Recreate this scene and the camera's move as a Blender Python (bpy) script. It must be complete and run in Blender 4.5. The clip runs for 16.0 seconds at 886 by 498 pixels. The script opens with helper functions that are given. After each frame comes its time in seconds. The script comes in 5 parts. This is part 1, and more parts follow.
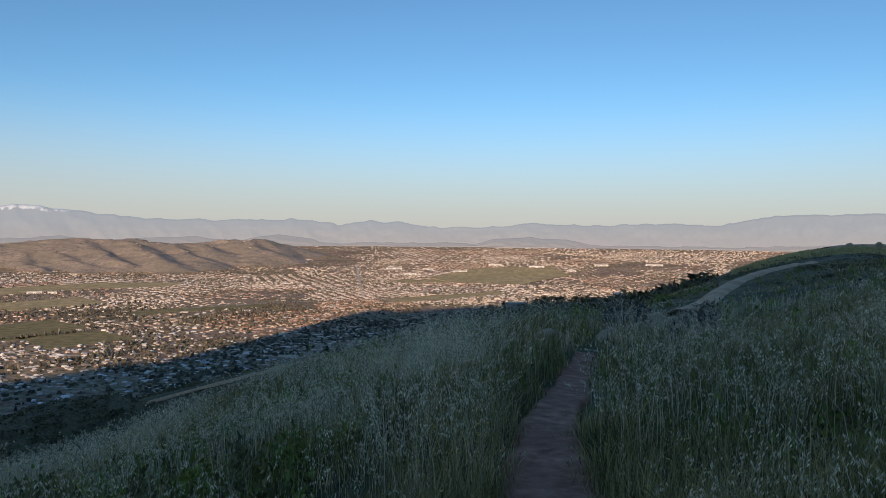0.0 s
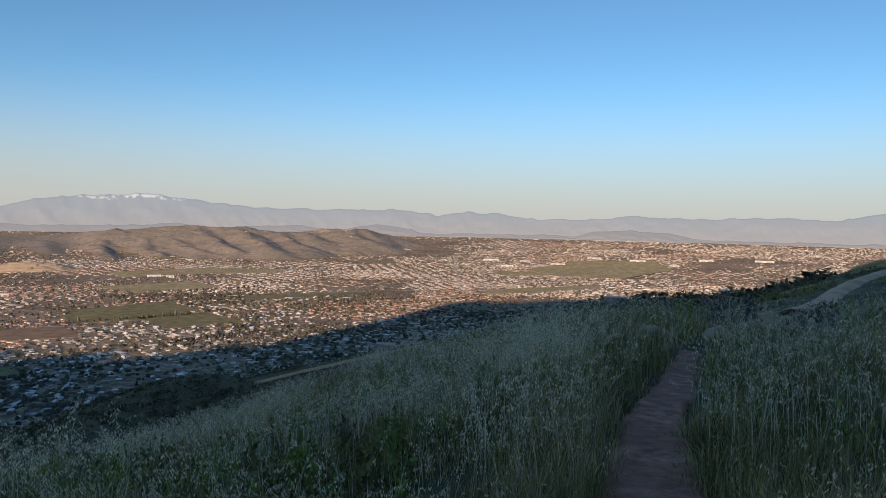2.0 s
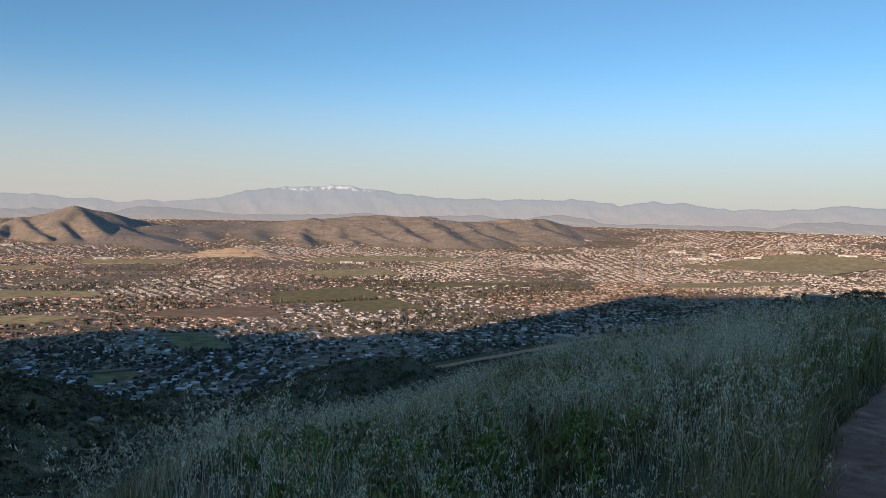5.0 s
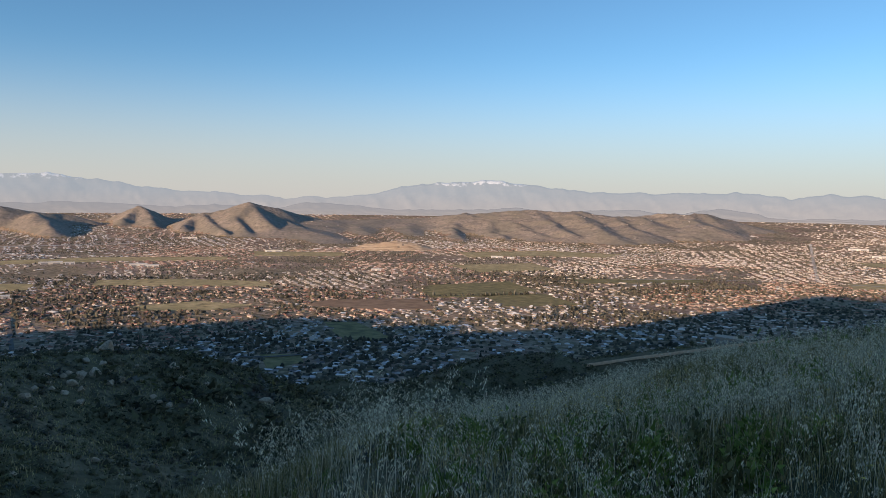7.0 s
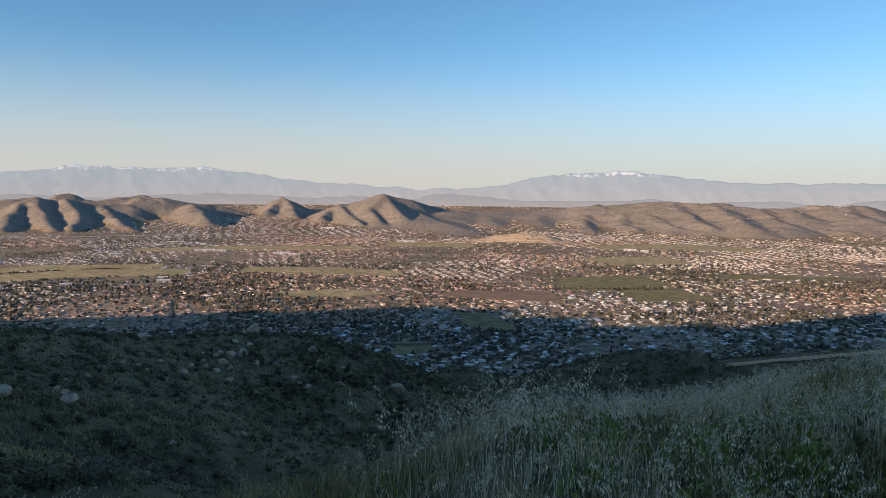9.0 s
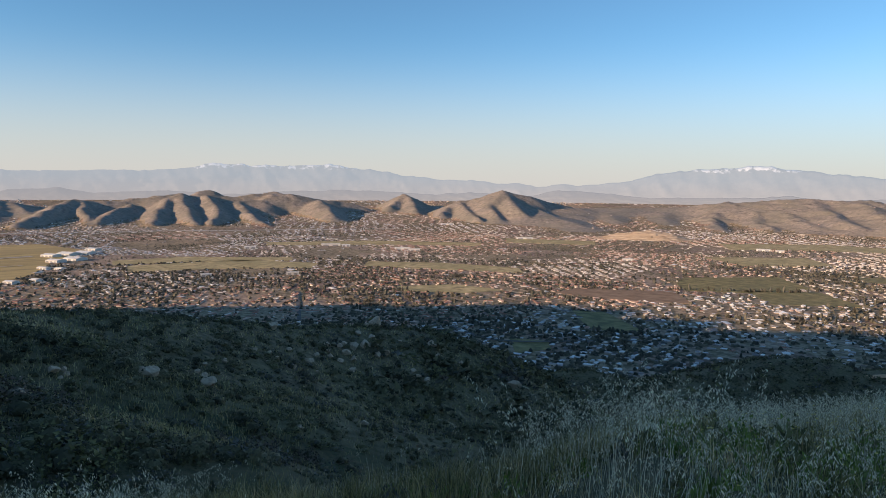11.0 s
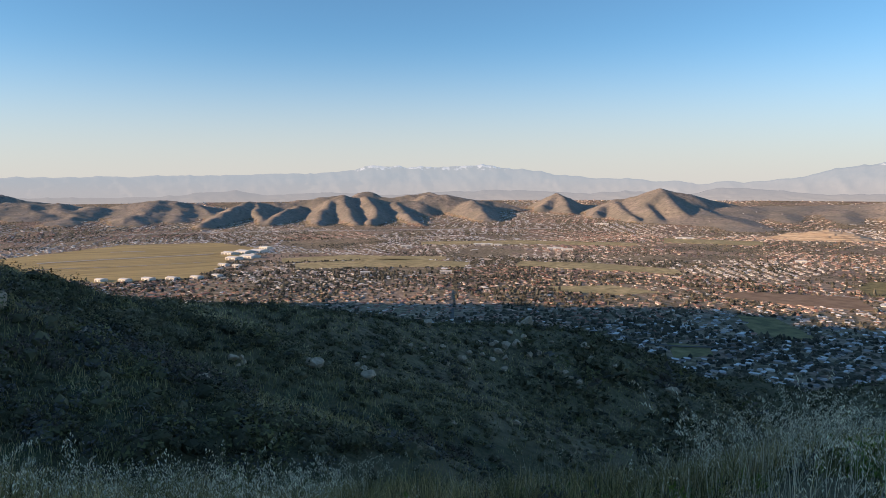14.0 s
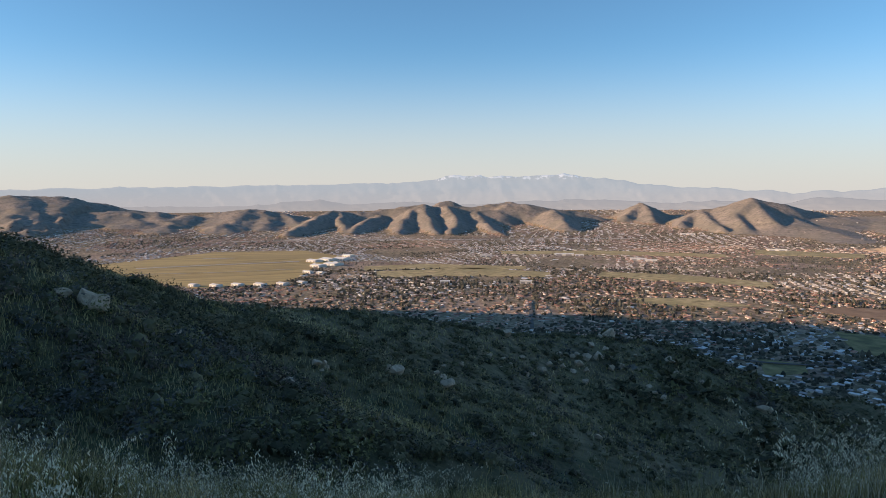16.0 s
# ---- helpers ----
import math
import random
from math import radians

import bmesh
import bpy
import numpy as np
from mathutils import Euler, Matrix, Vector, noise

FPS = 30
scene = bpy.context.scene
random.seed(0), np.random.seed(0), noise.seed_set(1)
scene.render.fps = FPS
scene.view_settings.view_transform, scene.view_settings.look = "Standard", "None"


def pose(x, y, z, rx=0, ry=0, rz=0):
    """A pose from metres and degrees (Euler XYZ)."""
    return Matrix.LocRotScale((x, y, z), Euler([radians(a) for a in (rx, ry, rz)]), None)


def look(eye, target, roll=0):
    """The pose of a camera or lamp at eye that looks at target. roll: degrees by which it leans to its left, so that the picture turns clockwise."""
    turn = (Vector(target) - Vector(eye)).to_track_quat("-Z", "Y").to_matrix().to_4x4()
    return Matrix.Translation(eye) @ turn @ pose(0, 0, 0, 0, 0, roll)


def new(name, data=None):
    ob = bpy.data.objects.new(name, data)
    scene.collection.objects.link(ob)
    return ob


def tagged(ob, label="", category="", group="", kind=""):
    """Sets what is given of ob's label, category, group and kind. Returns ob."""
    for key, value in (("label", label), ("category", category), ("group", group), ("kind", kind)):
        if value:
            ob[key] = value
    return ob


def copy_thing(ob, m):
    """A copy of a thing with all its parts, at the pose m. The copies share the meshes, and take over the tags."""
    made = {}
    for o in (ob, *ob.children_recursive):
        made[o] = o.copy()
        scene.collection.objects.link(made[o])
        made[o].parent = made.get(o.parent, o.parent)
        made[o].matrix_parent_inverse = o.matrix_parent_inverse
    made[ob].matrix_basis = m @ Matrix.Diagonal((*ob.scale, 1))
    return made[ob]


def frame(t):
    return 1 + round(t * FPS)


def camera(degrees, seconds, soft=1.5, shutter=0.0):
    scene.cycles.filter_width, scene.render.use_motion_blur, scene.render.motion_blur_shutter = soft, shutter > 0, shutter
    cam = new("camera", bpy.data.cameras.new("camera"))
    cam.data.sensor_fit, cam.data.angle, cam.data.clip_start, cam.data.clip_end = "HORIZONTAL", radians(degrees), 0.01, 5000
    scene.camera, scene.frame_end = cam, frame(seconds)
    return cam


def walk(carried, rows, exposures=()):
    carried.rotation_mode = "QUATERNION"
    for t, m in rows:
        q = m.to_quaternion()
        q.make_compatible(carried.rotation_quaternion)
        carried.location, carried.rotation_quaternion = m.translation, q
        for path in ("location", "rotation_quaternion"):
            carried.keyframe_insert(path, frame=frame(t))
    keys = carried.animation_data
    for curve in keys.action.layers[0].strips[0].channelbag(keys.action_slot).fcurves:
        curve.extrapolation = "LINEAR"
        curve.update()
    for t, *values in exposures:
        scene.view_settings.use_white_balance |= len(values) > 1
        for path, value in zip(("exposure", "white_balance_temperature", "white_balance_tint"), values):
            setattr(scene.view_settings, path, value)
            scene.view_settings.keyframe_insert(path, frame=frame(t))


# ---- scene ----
cam = camera(63.6, 16.0, soft=0.7)
EYE, ARM = 1.6, 0.4
# seconds, yaw, pitch, roll; the camera swings round a turning body at arm's length
ROWS = [
    (0.0, 0.0, -1.61, 0.5), (0.5, 2.09, -1.71, 0.79), (1.0, 3.73, -1.94, 1.0), (1.5, 5.46, -2.19, 1.05),
    (2.0, 7.77, -2.41, 1.18), (2.5, 10.56, -2.61, 1.22), (3.0, 13.51, -2.74, 1.18), (3.5, 15.63, -2.89, 1.12),
    (4.0, 17.42, -3.08, 1.19), (6.5, 30.96, -3.97, 0.9), (7.0, 34.13, -4.1, 0.82), (7.5, 37.45, -4.3, 0.7),
    (8.0, 40.22, -4.55, 0.62), (10.5, 51.12, -5.21, 0.7), (11.0, 54.03, -5.28, 0.57), (11.5, 56.26, -5.33, 0.44),
    (12.0, 57.4, -5.4, 0.42), (12.5, 60.29, -5.46, 0.15), (13.0, 62.31, -5.5, -0.1), (13.5, 63.64, -5.49, -0.23),
    (14.0, 66.22, -5.34, -0.26), (14.5, 68.26, -5.14, -0.31), (15.0, 69.65, -4.89, -0.27), (15.5, 71.27, -4.73, -0.32),
    (16.0, 72.64, -4.56, -0.3),
]


def eye_at(yaw):
    a = radians(yaw)
    return -ARM * math.sin(a), ARM * (math.cos(a) - 1), EYE


walk(cam, [(t, pose(*eye_at(yaw), 90 + pitch, 0, yaw) @ pose(0, 0, 0, 0, 0, roll)) for t, yaw, pitch, roll in ROWS],
     exposures=[(0.0, 0.25, 6600, 12), (4.0, 0.3, 6600, 12), (8.0, 0.45, 6600, 12), (11.0, 0.56, 6600, 12), (16.0, 0.62, 6600, 12)])

# ---- light ----
SUN_AZ, SUN_EL = -168.0, 13.0      # clockwise from straight ahead of the first view
sun_dir = Vector((math.sin(radians(SUN_AZ)) * math.cos(radians(SUN_EL)), math.cos(radians(SUN_AZ)) * math.cos(radians(SUN_EL)), math.sin(radians(SUN_EL))))
world = bpy.data.worlds.new("evening_sky")
scene.world = world
world.use_nodes = True
wn, wl = world.node_tree.nodes, world.node_tree.links
sky = wn.new("ShaderNodeTexSky")
sky.sky_type, sky.sun_disc = "NISHITA", False
sky.sun_elevation, sky.sun_rotation = radians(SUN_EL), radians(SUN_AZ)
sky.altitude, sky.air_density, sky.dust_density, sky.ozone_density = 500, 0.8, 0.3, 3.6
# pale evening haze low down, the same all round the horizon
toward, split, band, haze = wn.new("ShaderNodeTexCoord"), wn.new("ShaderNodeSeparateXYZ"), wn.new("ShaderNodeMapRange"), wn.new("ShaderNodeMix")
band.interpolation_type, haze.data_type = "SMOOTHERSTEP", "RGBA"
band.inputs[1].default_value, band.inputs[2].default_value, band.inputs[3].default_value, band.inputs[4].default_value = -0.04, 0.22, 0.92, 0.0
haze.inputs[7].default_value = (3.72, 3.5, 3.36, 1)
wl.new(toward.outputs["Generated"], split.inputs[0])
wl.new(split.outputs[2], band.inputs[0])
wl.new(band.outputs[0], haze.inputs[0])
# clear, slightly cyan evening air
air = wn.new("ShaderNodeMix")
air.data_type, air.blend_type = "RGBA", "MULTIPLY"
air.inputs[0].default_value, air.inputs[7].default_value = 1.0, (0.91, 1.09, 1.02, 1)
wl.new(sky.outputs[0], air.inputs[6])
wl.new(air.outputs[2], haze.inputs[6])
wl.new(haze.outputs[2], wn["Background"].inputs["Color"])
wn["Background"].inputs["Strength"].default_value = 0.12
sun = new("sun", bpy.data.lights.new("sun", "SUN"))
sun.data.energy, sun.data.angle, sun.data.color = 4.6, radians(0.5), (1.0, 0.72, 0.48)
sun.matrix_world = look(sun_dir * 100, (0, 0, 0))


# ---- numbers and noise ----
def hashed(i, j, seed):
    n = (i.astype(np.int64) * 374761393 + j.astype(np.int64) * 668265263 + seed * 982451653) & 0x7FFFFFFF
    n = ((n ^ (n >> 13)) * 1274126177) & 0x7FFFFFFF
    return ((n ^ (n >> 16)) & 0xFFFF) / 65535.0


def vnoise(x, y, seed=0):
    """Smooth noise from -1 to 1."""
    i, j = np.floor(x), np.floor(y)
    u, v = x - i, y - j
    u, v = u * u * u * (u * (u * 6 - 15) + 10), v * v * v * (v * (v * 6 - 15) + 10)
    a, b, c, d = hashed(i, j, seed), hashed(i + 1, j, seed), hashed(i, j + 1, seed), hashed(i + 1, j + 1, seed)
    return 2 * ((a * (1 - u) + b * u) * (1 - v) + (c * (1 - u) + d * u) * v) - 1


def fbm(x, y, octaves=4, seed=0, ridged=False):
    total, amp, norm = 0 * x, 1.0, 0.0
    for o in range(octaves):
        n = vnoise(x * 2 ** o + 17.3 * o, y * 2 ** o - 9.1 * o, seed + o)
        total = total + amp * (1 - 2 * np.abs(n) if ridged else n)
        norm, amp = norm + amp, amp * 0.5
    return total / norm


def smooth(a, b, x):
    t = np.clip((x - a) / (b - a), 0, 1)
    return t * t * (3 - 2 * t)


def soft_max(a, b, k):
    h = np.clip(0.5 + 0.5 * (a - b) / k, 0, 1)
    return b * (1 - h) + a * h + k * h * (1 - h)


def polar(az, d, el=None, z=None):
    a = radians(az)
    return d * math.sin(a), d * math.cos(a), EYE + d * math.tan(radians(el)) if z is None else z


# ---- the lie of the land ----
FLOOR = -200.0


def valley_floor(d):
    return FLOOR + 125 * np.clip((d - 2800) / 2100, 0, 0.775) ** 1.3


def nearest_on(line, x, y):
    """Distance from a crest line, and the crest's height at the nearest place."""
    best, zc = np.full(x.shape, 1e9), np.zeros(x.shape)
    for (x0, y0, z0), (x1, y1, z1) in zip(line, line[1:]):
        dx, dy = x1 - x0, y1 - y0
        s = np.clip(((x - x0) * dx + (y - y0) * dy) / (dx * dx + dy * dy), 0, 1)
        d = np.hypot(x - x0 - s * dx, y - y0 - s * dy)
        near = d < best
        best, zc = np.where(near, d, best), np.where(near, z0 + s * (z1 - z0), zc)
    return best, zc


CAMERA_HILL = [(250, -420, 130), (90, -160, 45), (14, -22, 4.0), (7, 0, 1.0), (9, 14, 0.0), (19, 32, -0.9), polar(31.5, 58, z=-0.85), polar(31, 95, z=-1.45),
               polar(30, 150, el=-0.95), polar(36, 190, el=-0.95), polar(45, 300, el=-3)]
WEST_SPUR = [polar(-130, 60, z=8), polar(-115, 52, z=2.6), polar(-104.5, 60, el=-3.9), polar(-99.4, 72, el=-6.8), polar(-95.7, 82, el=-7.9), polar(-85.4, 105, el=-9.1),
             polar(-80, 115, el=-9.5), polar(-73.8, 130, el=-10.5), polar(-67.4, 145, el=-11.3), polar(-59.8, 165, el=-11.5), polar(-55.5, 180, el=-11.8),
             polar(-51, 210, el=-13.2), polar(-46, 240, el=-15.1), polar(-41, 270, el=-16.8)]
MID_SPUR = [polar(-36, 320, el=-16), polar(-33, 380, el=-13.8), polar(-28.7, 410, el=-12.5), polar(-24.6, 430, el=-12.2), polar(-20, 440, el=-13.9), polar(-15, 470, el=-14.8)]
SMALL_KNOLL = [polar(-47, 330, el=-15.2), polar(-42, 340, el=-14.6), polar(-37, 350, el=-15.6)]
ROAD_SPUR = [polar(-24, 500, el=-12.9), polar(-17, 520, el=-11.5), polar(-11, 540, el=-10.4), polar(-6, 560, el=-9.3), polar(2, 600, el=-7.7), polar(12, 640, el=-7)]
EAST_SPUR = [polar(-3, 330, el=-8.9), polar(4, 310, el=-6.5), polar(8, 300, el=-5.8), polar(13, 270, el=-5.4), polar(19, 230, el=-4.4), polar(25, 180, el=-3), polar(30, 165, el=-1.8)]
SHADE_AZ = radians(SUN_AZ)


def shade_ridge(x, y):
    """The mountain at the camera's back, whose evening shadow lies over the near town."""
    s = x * math.sin(SHADE_AZ) + y * math.cos(SHADE_AZ)
    p = -x * math.cos(SHADE_AZ) + y * math.sin(SHADE_AZ)
    # where the shadow ends on the valley floor, and the crest height that puts it there
    edge = np.interp(p, (-1182, -1002, -720, -622, -547, -381, -208, 600), (200, 727, 858, 995, 1684, 1787, 1926, 2100))
    top = FLOOR + math.tan(radians(SUN_EL)) * (1250 + edge)
    top = np.where(p < -1182, top - 1.2 * (-1182 - p), top)
    return top - 0.62 * np.abs(s - 1250)


# crests of the dry hills, from each summit down its spurs: azimuth, distance, elevation
MAIN_SPURS = [
    ((-82.7, 3700, -1.94), (-81.3, 3720, -1.42), (-80.0, 3740, -1.66)),
    ((-81.6, 3700, -1.46), (-83.3, 3450, -2.29), (-84.8, 3150, -3.07)),
    ((-81.1, 3700, -1.51), (-80.4, 3450, -2.55), (-80.8, 3180, -3.26)),
    ((-80.0, 3740, -1.66), (-76.9, 3800, -1.28), (-74.2, 3800, -1.02)),
    ((-77.7, 3700, -1.76), (-78.9, 3450, -2.34), (-80.4, 3180, -3.18)),
    ((-74.8, 3740, -1.24), (-75.9, 3450, -2.32), (-76.3, 3150, -3.22)),
    ((-74.2, 3760, -0.98), (-73.8, 3450, -2.24), (-73.3, 3150, -3.24)),
    ((-73.0, 3820, -0.89), (-72.3, 3850, -0.72), (-70.3, 3820, -1.18)),
    ((-72.3, 3760, -1.08), (-71.6, 3450, -2.16), (-72.1, 3150, -3.25)),
    ((-70.1, 3700, -1.54), (-68.9, 3400, -2.54), (-67.9, 3080, -3.53)),
    ((-70.3, 3820, -1.18), (-67.6, 3850, -0.78), (-64.7, 3800, -1.15)),
    ((-67.6, 3800, -0.87), (-68.3, 3700, -1.46), (-69.9, 3700, -1.49)),
    ((-64.0, 3700, -1.42), (-63.2, 3500, -2.05), (-62.7, 3280, -2.80)),
    ((-64.7, 3800, -1.20), (-61.6, 3800, -1.64), (-60.3, 3780, -2.00)),
    ((-59.0, 3950, -1.73), (-57.1, 4000, -0.81), (-55.5, 3950, -1.63)),
    ((-57.0, 3980, -0.90), (-56.5, 3800, -1.64), (-56.3, 3620, -2.33)),
    ((-57.3, 3980, -0.94), (-58.3, 3800, -1.82)),
    ((-54.4, 3700, -2.06), (-52.8, 3720, -1.37), (-51.4, 3720, -1.45)),
    ((-52.8, 3700, -1.45), (-52.2, 3500, -2.13), (-51.1, 3280, -2.79)),
    ((-53.3, 3700, -1.63), (-54.2, 3480, -2.40)),
]
PEAK_SPURS = [
    ((-52.0, 3720, -1.37), (-50.6, 3700, -0.94), (-49.4, 3680, -0.53), (-48.5, 3700, -0.77), (-46.9, 3760, -1.02), (-45.8, 3800, -1.38), (-44.7, 3830, -1.61), (-43.1, 3850, -2.03)),
    ((-49.3, 3670, -0.57), (-48.5, 3500, -1.52), (-47.5, 3280, -2.49)),
    ((-50.0, 3680, -0.77), (-50.4, 3480, -1.78), (-49.7, 3250, -2.73)),
    ((-47.2, 3740, -1.18), (-46.7, 3600, -1.91), (-45.2, 3350, -2.62)),
]
QUARRY_SPURS = [
    ((-34.1, 3900, -1.43), (-32.7, 3850, -1.19), (-30.1, 3800, -1.10), (-28.4, 3780, -0.94), (-26.9, 3760, -0.86), (-25.5, 3780, -1.02), (-24.0, 3760, -0.81), (-22.2, 3780, -1.09), (-19.9, 3800, -1.27), (-17.2, 3850, -0.99), (-14.0, 3900, -0.88), (-12.4, 3950, -1.30)),
    ((-29.9, 3760, -1.27), (-28.1, 3500, -2.05), (-26.2, 3200, -2.91)),
    ((-26.9, 3740, -0.95), (-25.5, 3480, -1.83), (-24.1, 3220, -2.70)),
    ((-24.0, 3740, -0.90), (-22.7, 3500, -1.69), (-21.5, 3250, -2.48)),
    ((-21.3, 3780, -1.25), (-19.9, 3550, -1.86), (-18.9, 3350, -2.34)),
    ((-18.9, 3800, -1.25), (-17.7, 3600, -1.68)),
    ((-15.4, 3880, -1.00), (-14.5, 3620, -1.61)),
    ((-33.3, 3850, -1.41), (-33.5, 3450, -2.59), (-32.4, 3050, -3.63)),
    ((-30.5, 3780, -1.37), (-30.1, 3400, -2.56), (-28.2, 3050, -3.60)),
]
ROLLING_SPURS = [
    ((-47.2, 3500, -2.12), (-45.5, 3350, -2.52), (-43.0, 3100, -3.25)),
    ((-41.1, 3700, -2.22), (-40.2, 3350, -2.92), (-39.2, 3120, -3.51)),
    ((-37.2, 3750, -2.06), (-36.6, 3400, -2.83)),
    ((-45.9, 3700, -1.96), (-42.2, 3850, -1.86), (-37.6, 3950, -1.73), (-33.5, 3950, -1.59)),
]
WEST_SPURS = [
    ((-106.9, 4300, -0.42), (-104.3, 4300, -0.22), (-103.5, 4300, -0.03), (-102.3, 4320, -0.16), (-100.3, 4300, -0.21), (-98.7, 4300, -0.55), (-97.2, 4250, -0.94)),
    ((-100.3, 4000, -1.61), (-98.9, 4000, -1.44), (-97.0, 4000, -1.23), (-94.7, 4000, -1.39), (-93.6, 3980, -1.57)),
    ((-96.5, 3980, -1.28), (-95.9, 3750, -1.95)),
    ((-94.5, 3980, -1.39), (-93.6, 3700, -2.16)),
    ((-91.6, 3950, -1.86), (-90.5, 3950, -1.62), (-89.0, 3950, -1.38), (-87.4, 3950, -1.23), (-85.6, 3930, -1.42), (-84.2, 3900, -1.88)),
    ((-92.2, 3900, -1.59), (-93.3, 3700, -2.17), (-94.2, 3450, -2.66)),
    ((-88.2, 3900, -1.35), (-89.0, 3650, -1.99), (-89.9, 3400, -2.67)),
    ((-86.6, 3900, -1.41), (-86.6, 3650, -2.11), (-87.2, 3400, -2.80)),
    ((-85.3, 3880, -1.60), (-84.5, 3650, -2.23), (-83.9, 3400, -2.77)),
    ((-104.4, 3900, -1.68), (-102.4, 3900, -1.57), (-100.0, 3880, -1.86)),
    ((-102.3, 4280, -0.32), (-101.7, 4100, -1.03), (-102.1, 3850, -1.73)),
]


def hill_range(x, y, lines, slope, seed, gully):
    """Hills as a bundle of spurs with straight flanks, cut by gullies."""
    best = np.full(x.shape, -1e4)
    wob = 26 * vnoise(x / 150, y / 150, seed)
    cut = fbm(x / 95 + 0.3 * vnoise(x / 60, y / 60, seed + 3), y / 95, 4, seed + 7, True)
    for line in lines:
        d, zc = nearest_on([polar(a, r, el=e) for a, r, e in line], x + wob, y - wob)
        best = soft_max(best, zc - slope * (np.sqrt(d * d + 90) - 9.5) * (1 + 0.26 * cut), 3.0)
    fine = fbm(x / 42, y / 42, 3, seed + 13, True)
    return best + gully * (cut - 0.3) + 0.35 * gully * (fine - 0.3)


def camera_hill(x, y):
    d, zc = nearest_on(CAMERA_HILL, x, y)
    fall = np.where(d < 25, 0.06 * d + 0.009 * d * d, 7.1 + 0.5 * (d - 25))
    z = zc - fall
    # the trodden shoulder round the viewpoint: its slope in each direction, and how it steepens
    r, az = np.hypot(x, y), np.degrees(np.arctan2(x, y))
    a = np.interp(az, (-180, -130, -105, -98, -90, -81, -67, -54, -46, -40, -32, -23, -12, 1, 9, 20, 32, 60, 120, 180), (-.06, -.05, .06, .115, .155, .185, .185, .15, .115, .075, .09, .12, .09, .064, .06, .062, .012, -.06, -.12, -.06))
    b = np.interp(az, (-180, -40, -32, -23, -12, 1, 9, 20, 180), (.012, .012, .009, .004, .002, .001, .0004, .0003, 0))
    reach = np.interp(az, (-180, -40, 0, 180), (13, 13, 26, 26))
    near = -a * r - b * r * r
    return near + (z - near) * smooth(reach, reach * 2.2, r)


def land(x, y):
    r = np.hypot(x, y)
    z = valley_floor(r)
    far = r > 2600
    for line, slope in ((MID_SPUR, 0.42), (SMALL_KNOLL, 0.4), (ROAD_SPUR, 0.36), (EAST_SPUR, 0.36)):
        d, zc = nearest_on(line, x, y)
        z = soft_max(z, zc - slope * (np.sqrt(d * d + 64) - 8) + 2.5 * fbm(x / 50, y / 50, 3, 5) * smooth(10, 60, d), 6.0)
    d, zc = nearest_on(WEST_SPUR, x, y)
    z = soft_max(z, zc - 0.36 * (np.sqrt(d * d + 16) - 4) + 1.2 * fbm(x / 22, y / 22, 3, 8) * smooth(3, 25, d), 3.0)
    z = soft_max(z, shade_ridge(x, y), 20.0)
    z = soft_max(z, camera_hill(x, y), 1.0 + 5 * smooth(20, 150, r))
    if far.any():
        fx, fy = x[far], y[far]
        hills = hill_range(fx, fy, MAIN_SPURS, 0.46, 21, 9.0)
        hills = soft_max(hills, hill_range(fx, fy, PEAK_SPURS, 0.40, 25, 4.0), 5.0)
        hills = soft_max(hills, hill_range(fx, fy, QUARRY_SPURS, 0.25, 31, 10.0), 8.0)
        hills = soft_max(hills, hill_range(fx, fy, ROLLING_SPURS, 0.13, 35, 4.0), 8.0)
        hills = soft_max(hills, hill_range(fx, fy, WEST_SPURS, 0.18, 41, 9.0), 8.0)
        z[far] = soft_max(z[far], hills, 6.0)
    z = z + 0.035 * fbm(x / 1.7, y / 1.7, 3, 3) * smooth(400, 40, r) + 0.25 * fbm(x / 9, y / 9, 2, 4) * smooth(6, 30, r) * smooth(900, 300, r)
    return z


def height(x, y):
    return float(land(np.array([float(x)]), np.array([float(y)]))[0])


# ---- mesh helpers ----
def mesh_from(name, verts, quads=None, tris=None, materials=(), index=None, smooth_shade=False):
    me = bpy.data.meshes.new(name)
    verts = np.asarray(verts, np.float32).reshape(-1, 3)
    loops, starts, totals, n = [], [], [], 0
    for faces, k in ((quads, 4), (tris, 3)):
        if faces is not None and len(faces):
            f = np.asarray(faces, np.int32).reshape(-1, k)
            loops.append(f.ravel())
            starts.append(n + k * np.arange(len(f)))
            totals.append(np.full(len(f), k))
            n += f.size
    loops, starts, totals = np.concatenate(loops), np.concatenate(starts), np.concatenate(totals)
    me.vertices.add(len(verts))
    me.vertices.foreach_set("co", verts.ravel())
    me.loops.add(len(loops))
    me.loops.foreach_set("vertex_index", loops.astype(np.int32))
    me.polygons.add(len(starts))
    me.polygons.foreach_set("loop_start", starts.astype(np.int32))
    me.polygons.foreach_set("loop_total", totals.astype(np.int32))
    for m in materials:
        me.materials.append(m)
    if index is not None:
        me.polygons.foreach_set("material_index", np.asarray(index, np.int32))
    me.polygons.foreach_set("use_smooth", np.full(len(starts), smooth_shade))
    me.update(calc_edges=True)
    return me


